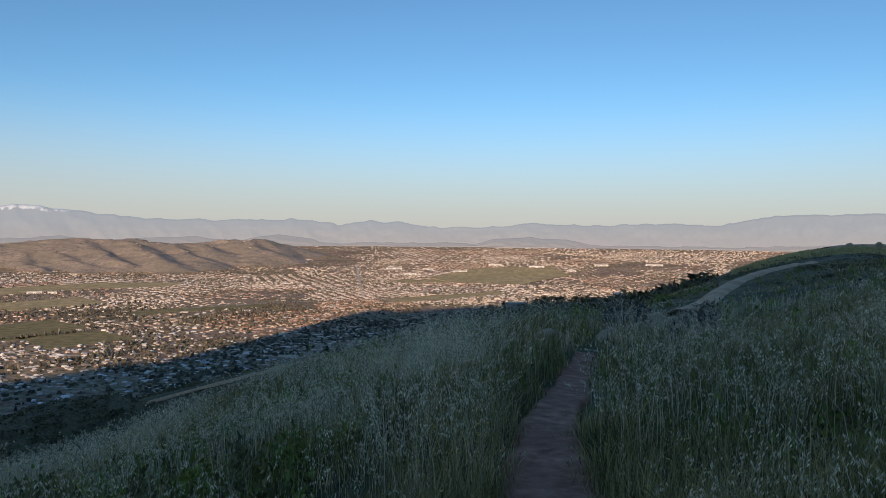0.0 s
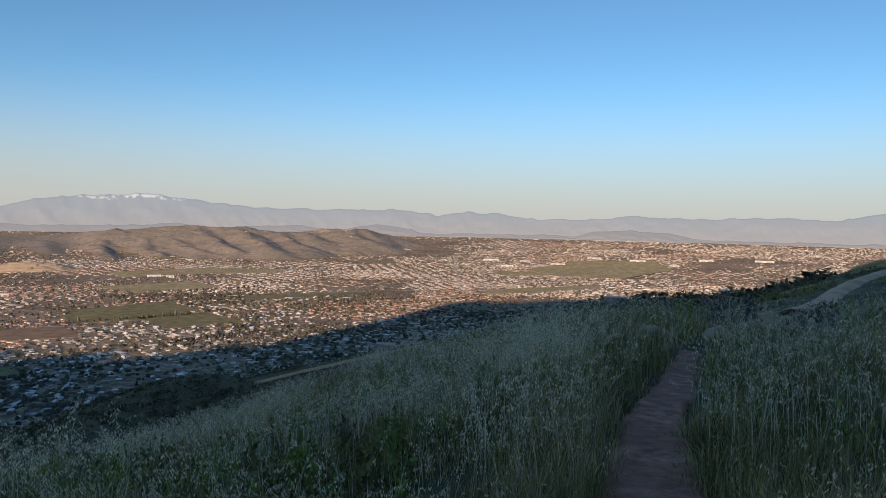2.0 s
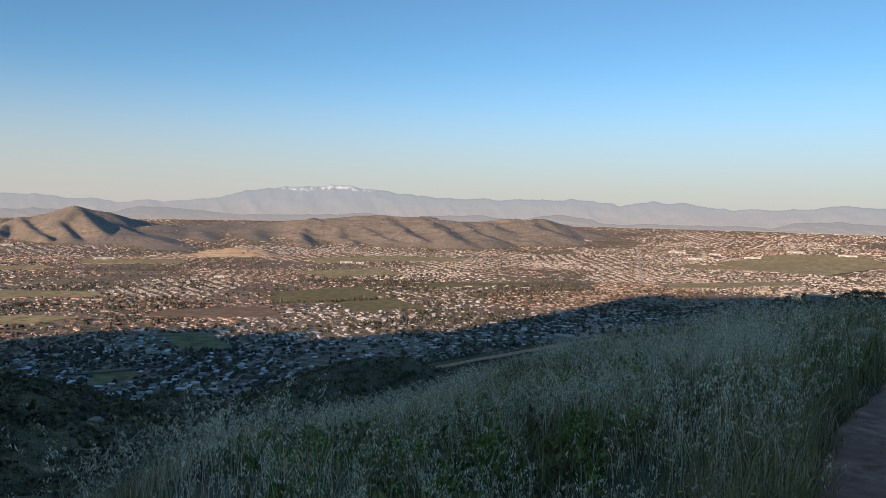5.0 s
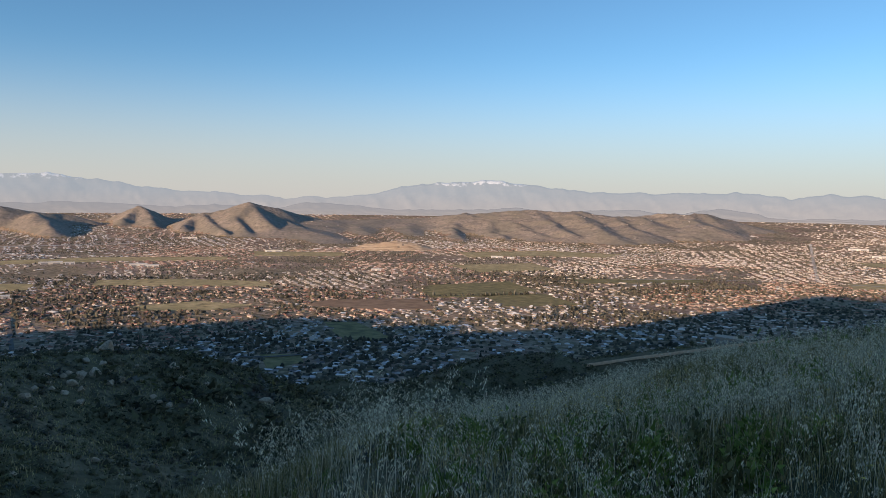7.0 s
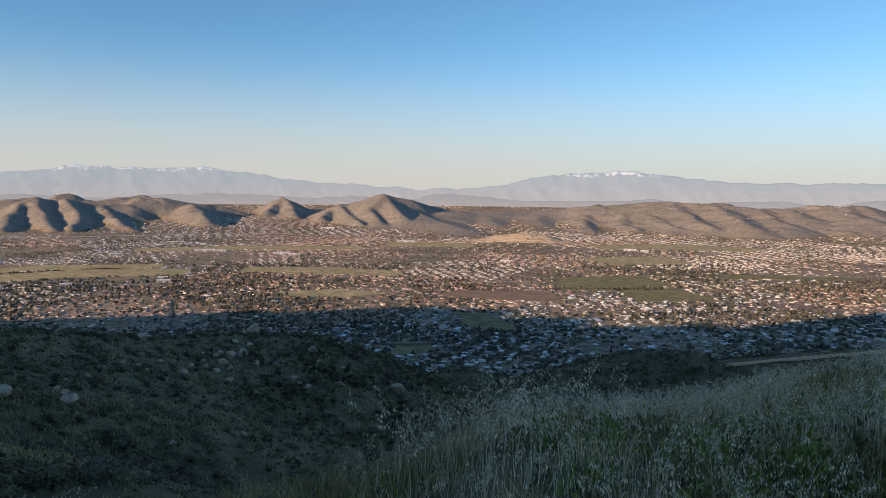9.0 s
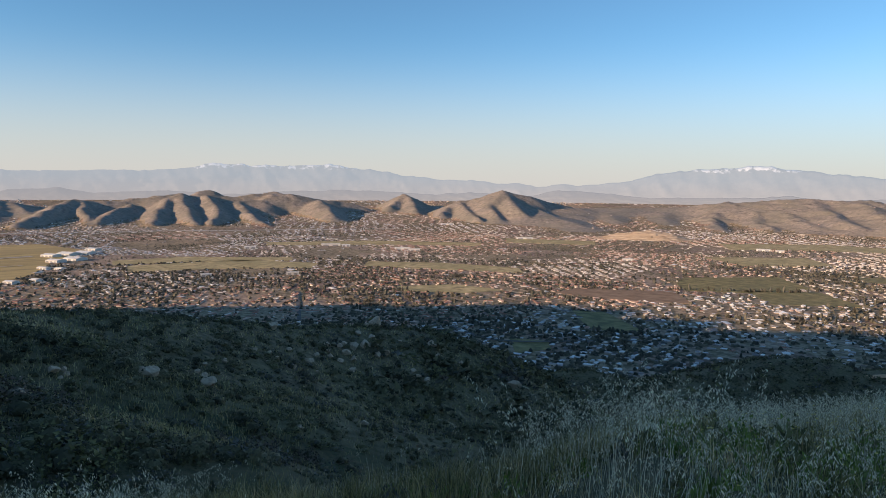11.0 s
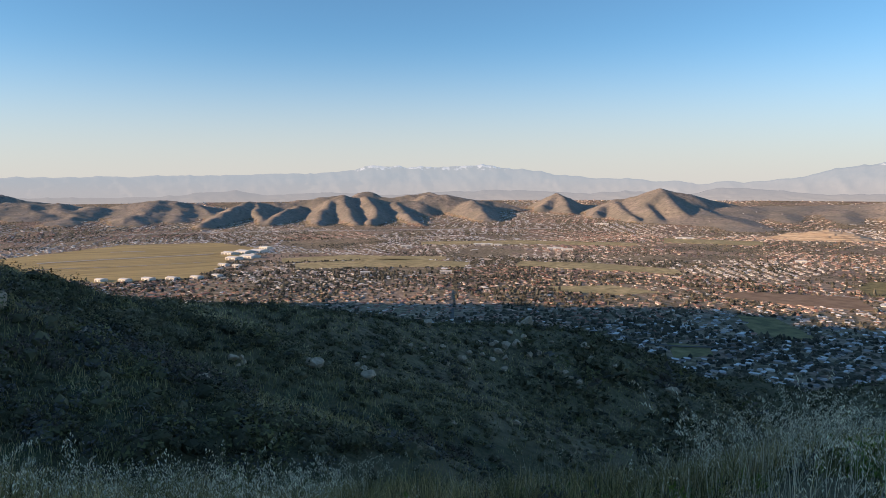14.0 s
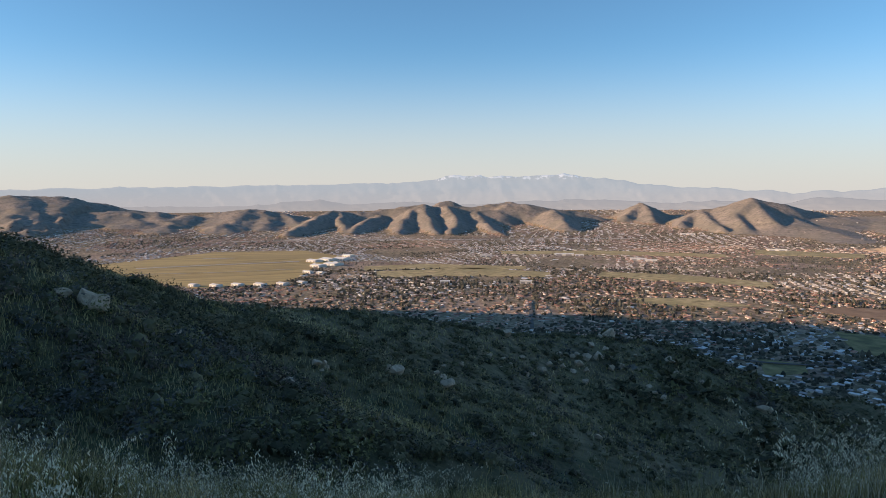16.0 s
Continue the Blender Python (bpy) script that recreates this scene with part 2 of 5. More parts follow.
def scatter(verts, faces, places, sizes, turns, jitter=0.0, rng=None):
    """Many copies of a small form in one set of arrays."""
    verts, n = np.asarray(verts, float), len(places)
    c, s = np.cos(turns)[:, None], np.sin(turns)[:, None]
    v = np.repeat(verts[None], n, 0)
    if jitter:
        v = v * (1 + jitter * rng.uniform(-1, 1, v.shape))
    v = v * sizes[:, None, :]
    x, y = v[..., 0] * c - v[..., 1] * s, v[..., 0] * s + v[..., 1] * c
    out = np.stack([x, y, v[..., 2]], -1) + places[:, None, :]
    f = np.asarray(faces)[None] + (np.arange(n) * len(verts))[:, None, None]
    return out.reshape(-1, 3), f.reshape(-1, np.asarray(faces).shape[1])


def ico():
    bm = bmesh.new()
    bmesh.ops.create_icosphere(bm, subdivisions=1, radius=1.0)
    v, f = [tuple(p.co) for p in bm.verts], [[p.index for p in q.verts] for q in bm.faces]
    bm.free()
    return v, f


def part(name, bm, material, parent, label=""):
    me = bpy.data.meshes.new(name)
    bm.to_mesh(me)
    bm.free()
    me.materials.append(material)
    ob = new(name, me)
    ob.parent = parent
    if label:
        tagged(ob, label)
    return ob


# ---- materials ----
def material(name, colours, scale=1.0, detail=6.0, rough=0.9, bump=0.0, bump_scale=None, island=0.0, contrast=(0.3, 0.7), translucent=0.0, big=0.0, big_scale=0.02, big_colour=None, pick=None):
    """Noise between colours at two scales, with relief, and a difference from piece to piece."""
    m = bpy.data.materials.new(name)
    m.use_nodes = True
    nt, ln = m.node_tree.nodes, m.node_tree.links
    bsdf = nt["Principled BSDF"]
    bsdf.inputs["Roughness"].default_value = rough
    bsdf.inputs["Specular IOR Level"].default_value = 0.25
    geo = nt.new("ShaderNodeNewGeometry")
    tex = nt.new("ShaderNodeTexNoise")
    tex.inputs["Scale"].default_value, tex.inputs["Detail"].default_value, tex.inputs["Roughness"].default_value = scale, detail, 0.6
    ln.new(geo.outputs["Position"], tex.inputs["Vector"])
    ramp = nt.new("ShaderNodeValToRGB")
    els = ramp.color_ramp.elements
    for k, c in enumerate(colours):
        at = contrast[0] + (contrast[1] - contrast[0]) * k / max(1, len(colours) - 1)
        e = els[k] if k < 2 else els.new(at)
        e.position, e.color = at, (*c, 1)
    if pick == "object":
        ln.new(nt.new("ShaderNodeObjectInfo").outputs["Random"], ramp.inputs[0])
    else:
        ln.new(geo.outputs["Random Per Island"] if pick == "island" else tex.outputs[0], ramp.inputs[0])
    colour = ramp.outputs[0]
    if big:
        t2 = nt.new("ShaderNodeTexNoise")
        t2.inputs["Scale"].default_value, t2.inputs["Detail"].default_value = big_scale, 5
        ln.new(geo.outputs["Position"], t2.inputs["Vector"])
        r2 = nt.new("ShaderNodeMapRange")
        r2.inputs[1].default_value, r2.inputs[2].default_value, r2.inputs[4].default_value = 0.42, 0.62, big
        ln.new(t2.outputs[0], r2.inputs[0])
        mix = nt.new("ShaderNodeMix")
        mix.data_type = "RGBA"
        ln.new(r2.outputs[0], mix.inputs[0])
        ln.new(colour, mix.inputs[6])
        mix.inputs[7].default_value = (*big_colour, 1)
        colour = mix.outputs[2]
    if island:
        hsv = nt.new("ShaderNodeHueSaturation")
        r3 = nt.new("ShaderNodeMapRange")
        r3.inputs[3].default_value, r3.inputs[4].default_value = 1 - island, 1 + island
        ln.new(geo.outputs["Random Per Island"], r3.inputs[0])
        ln.new(r3.outputs[0], hsv.inputs["Value"])
        ln.new(colour, hsv.inputs["Color"])
        colour = hsv.outputs[0]
    ln.new(colour, bsdf.inputs["Base Color"])
    if bump:
        t4 = nt.new("ShaderNodeTexNoise")
        t4.inputs["Scale"].default_value, t4.inputs["Detail"].default_value = bump_scale or scale * 3, 8
        ln.new(geo.outputs["Position"], t4.inputs["Vector"])
        b = nt.new("ShaderNodeBump")
        b.inputs["Strength"].default_value, b.inputs["Distance"].default_value = 0.8, bump
        ln.new(t4.outputs[0], b.inputs["Height"])
        ln.new(b.outputs[0], bsdf.inputs["Normal"])
    if translucent:
        tr = nt.new("ShaderNodeBsdfTranslucent")
        ms = nt.new("ShaderNodeMixShader")
        ms.inputs[0].default_value = translucent
        ln.new(colour, tr.inputs[0])
        ln.new(bsdf.outputs[0], ms.inputs[1])
        ln.new(tr.outputs[0], ms.inputs[2])
        ln.new(ms.outputs[0], nt["Material Output"].inputs[0])
    return m


SOIL = material("grassy_soil", [(0.055, 0.049, 0.024), (0.10, 0.087, 0.044), (0.16, 0.125, 0.068)], 3.0, bump=0.05, big=0.5, big_scale=0.3, big_colour=(0.07, 0.09, 0.04))
BRUSHLAND = material("brushland", [(0.075, 0.063, 0.036), (0.165, 0.132, 0.075), (0.26, 0.20, 0.12)], 0.7, 9, contrast=(0.36, 0.66), bump=0.4, bump_scale=1.2, big=0.6, big_scale=0.06, big_colour=(0.145, 0.128, 0.062))
HILLSIDE = material("dry_hillside", [(0.135, 0.118, 0.10), (0.262, 0.22, 0.182), (0.325, 0.27, 0.223), (0.415, 0.342, 0.283)], 0.06, 10, contrast=(0.30, 0.70), bump=1.6, bump_scale=0.06, big=0.55, big_scale=0.008, big_colour=(0.225, 0.202, 0.155))


def parcels(name):
    """Valley ground in small parcels: olive pasture, tan stubble, bare earth and yards, with scrub specks."""
    m = material(name, [(0.055, 0.046, 0.037), (0.155, 0.117, 0.088), (0.30, 0.222, 0.165), (0.49, 0.37, 0.28)], 0.085, 9, contrast=(0.38, 0.60))
    nt, ln = m.node_tree.nodes, m.node_tree.links
    bsdf = nt["Principled BSDF"]
    geo, turn, cell, ramp, mix = nt.new("ShaderNodeNewGeometry"), nt.new("ShaderNodeMapping"), nt.new("ShaderNodeTexVoronoi"), nt.new("ShaderNodeValToRGB"), nt.new("ShaderNodeMix")
    turn.inputs["Rotation"].default_value, turn.inputs["Scale"].default_value = (0, 0, 0.6), (0.008, 0.012, 0.0)
    cell.distance = "CHEBYCHEV"
    ln.new(geo.outputs["Position"], turn.inputs[0])
    ln.new(turn.outputs[0], cell.inputs["Vector"])
    cell.inputs["Scale"].default_value = 1.0
    sep = nt.new("ShaderNodeSeparateColor")
    ln.new(cell.outputs["Color"], sep.inputs[0])
    ln.new(sep.outputs[0], ramp.inputs[0])
    ramp.color_ramp.interpolation = "CONSTANT"
    tones = ((0.0, (0.23, 0.185, 0.095)), (0.2, (0.38, 0.275, 0.16)), (0.4, (0.28, 0.175, 0.12)), (0.55, (0.32, 0.25, 0.13)), (0.75, (0.42, 0.30, 0.21)), (0.9, (0.20, 0.16, 0.085)))
    els = ramp.color_ramp.elements
    for k, (at, c) in enumerate(tones):
        e = els[k] if k < 2 else els.new(at)
        e.position, e.color = at, (*c, 1)
    mix.data_type = "RGBA"
    mix.inputs[0].default_value = 0.45
    ln.new(bsdf.inputs["Base Color"].links[0].from_socket, mix.inputs[6])
    ln.new(ramp.outputs[0], mix.inputs[7])
    ln.new(mix.outputs[2], bsdf.inputs["Base Color"])
    return m


PLAIN = parcels("valley_plain")
DIRT = material("trail_dirt", [(0.24, 0.105, 0.066), (0.40, 0.19, 0.13), (0.55, 0.29, 0.205)], 5.0, 9, bump=0.02, bump_scale=24, contrast=(0.36, 0.64), big=0.6, big_scale=1.6, big_colour=(0.30, 0.135, 0.09))
TRACK = material("pale_track_dirt", [(0.56, 0.33, 0.19), (0.72, 0.44, 0.27), (0.82, 0.54, 0.35)], 0.8, 8, bump=0.05, bump_scale=3, big=0.5, big_scale=0.25, big_colour=(0.50, 0.315, 0.19))
BLADE = material("grass_blades", [(0.095, 0.088, 0.034), (0.28, 0.238, 0.09), (0.54, 0.425, 0.205), (0.82, 0.62, 0.37)], 1.5, 5, rough=0.6, island=0.7, translucent=0.3, contrast=(0.36, 0.66), big=0.65, big_scale=0.4, big_colour=(0.135, 0.13, 0.05))
TUFT = material("dry_slope_grass", [(0.27, 0.235, 0.10), (0.44, 0.37, 0.175), (0.68, 0.54, 0.30)], 0.3, 5, rough=0.65, island=0.5, translucent=0.25)
OAT = material("oat_heads", [(0.58, 0.52, 0.37), (0.90, 0.81, 0.60)], 2.0, 3, rough=0.5, island=0.45, translucent=0.35)
LEAF = material("shrub_leaves", [(0.055, 0.051, 0.028), (0.125, 0.112, 0.058), (0.225, 0.188, 0.105)], 0.15, 4, rough=0.7, island=0.6, translucent=0.15)
SAGE = material("sage_leaves", [(0.10, 0.095, 0.085), (0.165, 0.152, 0.13)], 0.3, 4, rough=0.75, island=0.45, translucent=0.15)
RUSSET = material("russet_twigs", [(0.11, 0.085, 0.065), (0.18, 0.135, 0.10)], 0.3, 4, rough=0.8, island=0.4, translucent=0.1)
FRESH = material("fresh_leaves", [(0.14, 0.132, 0.055), (0.24, 0.215, 0.09)], 0.3, 4, rough=0.65, island=0.5, translucent=0.2)
# turf tones raised to imitate sunlight that never reaches the knoll
SUNLIT_KNOLL = material("sunlit_tone_turf", [(0.30, 0.245, 0.11), (0.46, 0.36, 0.17), (0.60, 0.46, 0.24)], 0.25, 8, bump=0.15, bump_scale=1.5, big=0.5, big_scale=0.05, big_colour=(0.30, 0.25, 0.10))
TREE = material("tree_crowns", [(0.06, 0.058, 0.045), (0.10, 0.092, 0.068), (0.15, 0.13, 0.095)], 0.02, 5, island=0.5)
ROCK = material("granite", [(0.34, 0.25, 0.17), (0.54, 0.41, 0.29), (0.70, 0.545, 0.39)], 2.5, 9, bump=0.08, bump_scale=5, big=0.4, big_scale=0.7, big_colour=(0.46, 0.34, 0.23))
ROOF_COLOURS = [(0.17, 0.15, 0.15), (0.30, 0.27, 0.26), (0.42, 0.39, 0.38), (0.55, 0.53, 0.53), (0.74, 0.73, 0.72), (0.90, 0.89, 0.88)]
CLAY_COLOURS = [(0.26, 0.12, 0.085), (0.42, 0.21, 0.15), (0.52, 0.31, 0.23), (0.66, 0.47, 0.37)]
PALE_COLOURS = [(0.36, 0.29, 0.235), (0.55, 0.46, 0.38), (0.72, 0.63, 0.54), (0.90, 0.85, 0.79)]
WALL_COLOURS = [(0.24, 0.19, 0.15), (0.40, 0.33, 0.27), (0.58, 0.50, 0.42), (0.80, 0.75, 0.68)]
GREY_ROOF = material("grey_roofs", ROOF_COLOURS, 0.011, 3, pick="island", contrast=(0.0, 1.0))
CLAY_ROOF = material("clay_tile_roofs", CLAY_COLOURS, 0.011, 3, pick="island", contrast=(0.0, 1.0))
ROOF = material("pale_roofs", PALE_COLOURS, 0.011, 3, pick="island", contrast=(0.0, 1.0))
WALLS = material("house_walls", WALL_COLOURS, 0.02, 3, pick="island", contrast=(0.0, 1.0))
NEAR_ROOF = material("near_house_roofs", ROOF_COLOURS, 0.011, 3, pick="object", contrast=(0.0, 1.0))
NEAR_WALLS = material("near_house_walls", WALL_COLOURS, 0.02, 3, pick="object", contrast=(0.0, 1.0))

# ---- ground ----
view_az = np.arange(-112, 40.01, 0.24)
rest_az = np.arange(42, 247, 2.0)
azs = np.radians(np.concatenate([view_az, rest_az]))
radii = np.concatenate([np.geomspace(0.5, 40, 60, endpoint=False), np.geomspace(40, 700, 100, endpoint=False), np.linspace(700, 2900, 34, endpoint=False), np.linspace(2900, 4400, 112, endpoint=False), np.linspace(4400, 4960, 8)])
RR, AA = np.meshgrid(radii, azs, indexing="ij")
GX, GY = RR * np.sin(AA), RR * np.cos(AA)
GZ = land(GX.ravel(), GY.ravel()).reshape(GX.shape)
nr, na = GX.shape
i, j = np.meshgrid(np.arange(nr - 1), np.arange(na), indexing="ij")
k = (j + 1) % na
quads = np.stack([i * na + j, (i + 1) * na + j, (i + 1) * na + k, i * na + k], -1).reshape(-1, 4)[:, ::-1]
ring = np.arange(na)
tris = np.stack([np.full(na, nr * na), ring, (ring + 1) % na], -1)[:, ::-1]
verts = np.concatenate([np.stack([GX, GY, GZ], -1).reshape(-1, 3), [[0, 0, height(0, 0)]]])
mid_r = np.repeat(radii[:-1], na)
above = (GZ[:-1] - valley_floor(RR[:-1])).ravel()
slot = np.where(mid_r < 45, 0, np.where(above > 4, np.where(mid_r > 1500, 3, 1), 2))
mid_az = np.degrees(np.tile(azs, nr - 1))
# the knoll's ground, coloured as if the sun lay on it
slot = np.where((mid_r > 122) & (mid_r < 190) & (mid_az > 23) & (mid_az < 42), 4, slot)
ground = new("ground", mesh_from("ground", verts, quads, tris, (SOIL, BRUSHLAND, PLAIN, HILLSIDE, SUNLIT_KNOLL), np.concatenate([slot, np.zeros(na, int)]), True))
tagged(ground, "grassy hillside falling to a wide valley plain with dry hills", "ground", kind="structure")

# ---- distant mountains ----
def mountain_material(name, glow, low, snow_from=None, z0=-90, z1=60):
    m = bpy.data.materials.new(name)
    m.use_nodes = True
    nt, ln = m.node_tree.nodes, m.node_tree.links
    bsdf = nt["Principled BSDF"]
    bsdf.inputs["Roughness"].default_value, bsdf.inputs["Specular IOR Level"].default_value = 1.0, 0.0
    geo, tex, ramp = nt.new("ShaderNodeNewGeometry"), nt.new("ShaderNodeTexNoise"), nt.new("ShaderNodeValToRGB")
    tex.inputs["Scale"].default_value, tex.inputs["Detail"].default_value = 0.03, 9
    ln.new(geo.outputs["Position"], tex.inputs["Vector"])
    ramp.color_ramp.elements[0].color, ramp.color_ramp.elements[1].color = (0.03, 0.03, 0.03, 1), (0.07, 0.065, 0.06, 1)
    ln.new(tex.outputs[0], ramp.inputs[0])
    colour = ramp.outputs[0]
    if snow_from is not None:
        sep, add, rng_ = nt.new("ShaderNodeSeparateXYZ"), nt.new("ShaderNodeMath"), nt.new("ShaderNodeMapRange")
        ln.new(geo.outputs["Position"], sep.inputs[0])
        add.operation = "MULTIPLY_ADD"
        add.inputs[1].default_value = 120
        ln.new(tex.outputs[0], add.inputs[0])
        ln.new(sep.outputs[2], add.inputs[2])
        rng_.inputs[1].default_value, rng_.inputs[2].default_value = snow_from + 65, snow_from + 80
        ln.new(add.outputs[0], rng_.inputs[0])
        mix = nt.new("ShaderNodeMix")
        mix.data_type = "RGBA"
        ln.new(rng_.outputs[0], mix.inputs[0])
        ln.new(colour, mix.inputs[6])
        mix.inputs[7].default_value = (0.30, 0.30, 0.31, 1)
        colour = mix.outputs[2]
    ln.new(colour, bsdf.inputs["Base Color"])
    # haze painted in as emission: pale low down, bluer towards the tops
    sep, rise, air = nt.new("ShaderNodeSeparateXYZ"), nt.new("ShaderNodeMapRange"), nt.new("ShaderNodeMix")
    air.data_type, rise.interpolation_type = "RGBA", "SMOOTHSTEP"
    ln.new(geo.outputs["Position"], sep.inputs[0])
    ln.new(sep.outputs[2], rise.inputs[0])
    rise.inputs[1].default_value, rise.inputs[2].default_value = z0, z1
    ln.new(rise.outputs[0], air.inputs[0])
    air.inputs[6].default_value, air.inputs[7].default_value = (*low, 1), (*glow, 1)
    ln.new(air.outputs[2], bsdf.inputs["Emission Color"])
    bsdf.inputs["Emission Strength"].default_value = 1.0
    return m


def mountains(name, az, el, dist, depth, mat, seed, rough_el, label, a0=-114, a1=42):
    a = np.arange(a0, a1, 0.15)
    top = np.interp(a, az, el) + rough_el * fbm(a / 1.6, 0 * a + seed, 5, seed, True)
    rows = np.linspace(0, 1, 14)
    A, T = np.meshgrid(np.radians(a), rows, indexing="ij")
    D = dist + depth * T
    crest = EYE + (dist + depth) * np.tan(np.radians(top))
    base = valley_floor(np.array([dist]))[0] - 25
    Z = base + (crest[:, None] - base) * T ** 0.8
    D = D - 0.22 * depth * fbm(np.degrees(A) / 2.2 + 0.8 * T, T * 2.5, 4, seed + 9, True) * T * (1 - T) * 4
    v = np.stack([D * np.sin(A), D * np.cos(A), Z], -1)
    back = np.stack([(dist + depth + 12) * np.sin(A[:, -1:]), (dist + depth + 12) * np.cos(A[:, -1:]), 0 * A[:, -1:] + base], -1)
    v = np.concatenate([v, back], 1)
    n, m = v.shape[:2]
    i, j = np.meshgrid(np.arange(n - 1), np.arange(m - 1), indexing="ij")
    q = np.stack([i * m + j, (i + 1) * m + j, (i + 1) * m + j + 1, i * m + j + 1], -1).reshape(-1, 4)
    ob = new(name, mesh_from(name, v, q, None, (mat,), None, True))
    return tagged(ob, label, "mountains", kind="structure")


# emission colours that stand in for haze: at the tops, then low down
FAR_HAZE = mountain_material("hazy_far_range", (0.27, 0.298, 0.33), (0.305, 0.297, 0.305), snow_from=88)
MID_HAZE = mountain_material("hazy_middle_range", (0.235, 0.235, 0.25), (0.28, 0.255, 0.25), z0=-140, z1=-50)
far_az = (-114, -104, -98, -90, -85.7, -78.7, -74.9, -71.7, -69.2, -66, -63.2, -60.1, -57, -54.7, -50.7, -46, -42.3, -39.3, -37.4, -32.6, -30.4, -28.5, -26.2, -24.8, -21.3, -16.9, -13.1, -11.3, -8.5, -5.8, -3.8, -0.2, 3.4, 7.5, 11, 18.2, 21, 24, 29.5, 42)
far_el = (0.3, 0.35, 0.4, 0.5, 0.54, 0.66, 0.8, 1.28, 1.24, 1.2, 1.33, 1.01, 0.55, 0.26, 0.1, -0.2, 0.0, 0.34, 0.8, 1.36, 1.44, 1.2, 0.95, 0.75, 0.5, 0.52, 0.56, 0.72, 0.28, 0.6, 0.48, 0.08, 0.14, 0.48, 0.33, 0.5, 0.42, 1.06, 1.22, 1.2)
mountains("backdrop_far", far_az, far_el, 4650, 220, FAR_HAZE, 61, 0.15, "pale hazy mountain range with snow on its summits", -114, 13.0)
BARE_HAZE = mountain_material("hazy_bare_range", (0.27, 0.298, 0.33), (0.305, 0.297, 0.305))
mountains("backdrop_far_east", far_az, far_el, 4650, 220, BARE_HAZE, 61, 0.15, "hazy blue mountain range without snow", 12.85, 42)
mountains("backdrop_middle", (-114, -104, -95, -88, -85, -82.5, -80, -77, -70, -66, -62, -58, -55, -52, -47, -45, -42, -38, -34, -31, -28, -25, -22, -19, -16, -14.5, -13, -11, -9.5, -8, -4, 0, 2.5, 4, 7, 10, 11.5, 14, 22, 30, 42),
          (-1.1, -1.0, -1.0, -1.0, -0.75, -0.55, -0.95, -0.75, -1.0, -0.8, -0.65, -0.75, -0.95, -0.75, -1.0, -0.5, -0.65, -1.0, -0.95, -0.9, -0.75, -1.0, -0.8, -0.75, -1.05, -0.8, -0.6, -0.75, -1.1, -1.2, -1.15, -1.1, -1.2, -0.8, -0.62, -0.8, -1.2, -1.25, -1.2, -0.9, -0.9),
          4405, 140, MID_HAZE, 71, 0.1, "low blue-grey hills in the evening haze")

# ---- trail ----


def resample(points, step):
    p = np.asarray(points, float)
    for _ in range(3):
        q = np.empty((2 * len(p) - 2, 2))
        q[0::2], q[1::2] = 0.75 * p[:-1] + 0.25 * p[1:], 0.25 * p[:-1] + 0.75 * p[1:]
        p = np.vstack([points[0], q, points[-1]])
    s = np.concatenate([[0], np.cumsum(np.hypot(*np.diff(p, axis=0).T))])
    t = np.arange(0, s[-1], step)
    return np.stack([np.interp(t, s, p[:, 0]), np.interp(t, s, p[:, 1])], -1)


def flat_polar(az, d):
    return d * math.sin(radians(az)), d * math.cos(radians(az))


TRAIL_NEAR = resample([(0.1, -3.0), (0.25, 1.0), flat_polar(8.7, 4.4), flat_polar(8.3, 6.2), flat_polar(8.5, 7.6), flat_polar(9.9, 9.4), flat_polar(10.9, 12.0), flat_polar(11.4, 15), flat_polar(13, 20), flat_polar(16.3, 26), flat_polar(18.2, 32),
                       flat_polar(19.4, 39), flat_polar(21.5, 52), flat_polar(23.7, 66), flat_polar(25.8, 84), flat_polar(27.2, 98)], 0.12)
TRAIL_WIDTH = np.interp(TRAIL_NEAR[:, 1], (0, 4, 5, 7.2, 9, 12, 14, 16, 26, 31, 40, 100), (0.76, 0.76, 0.7, 0.54, 0.58, 0.5, 0.44, 0.2, 0.2, 1.5, 2.0, 3.0))


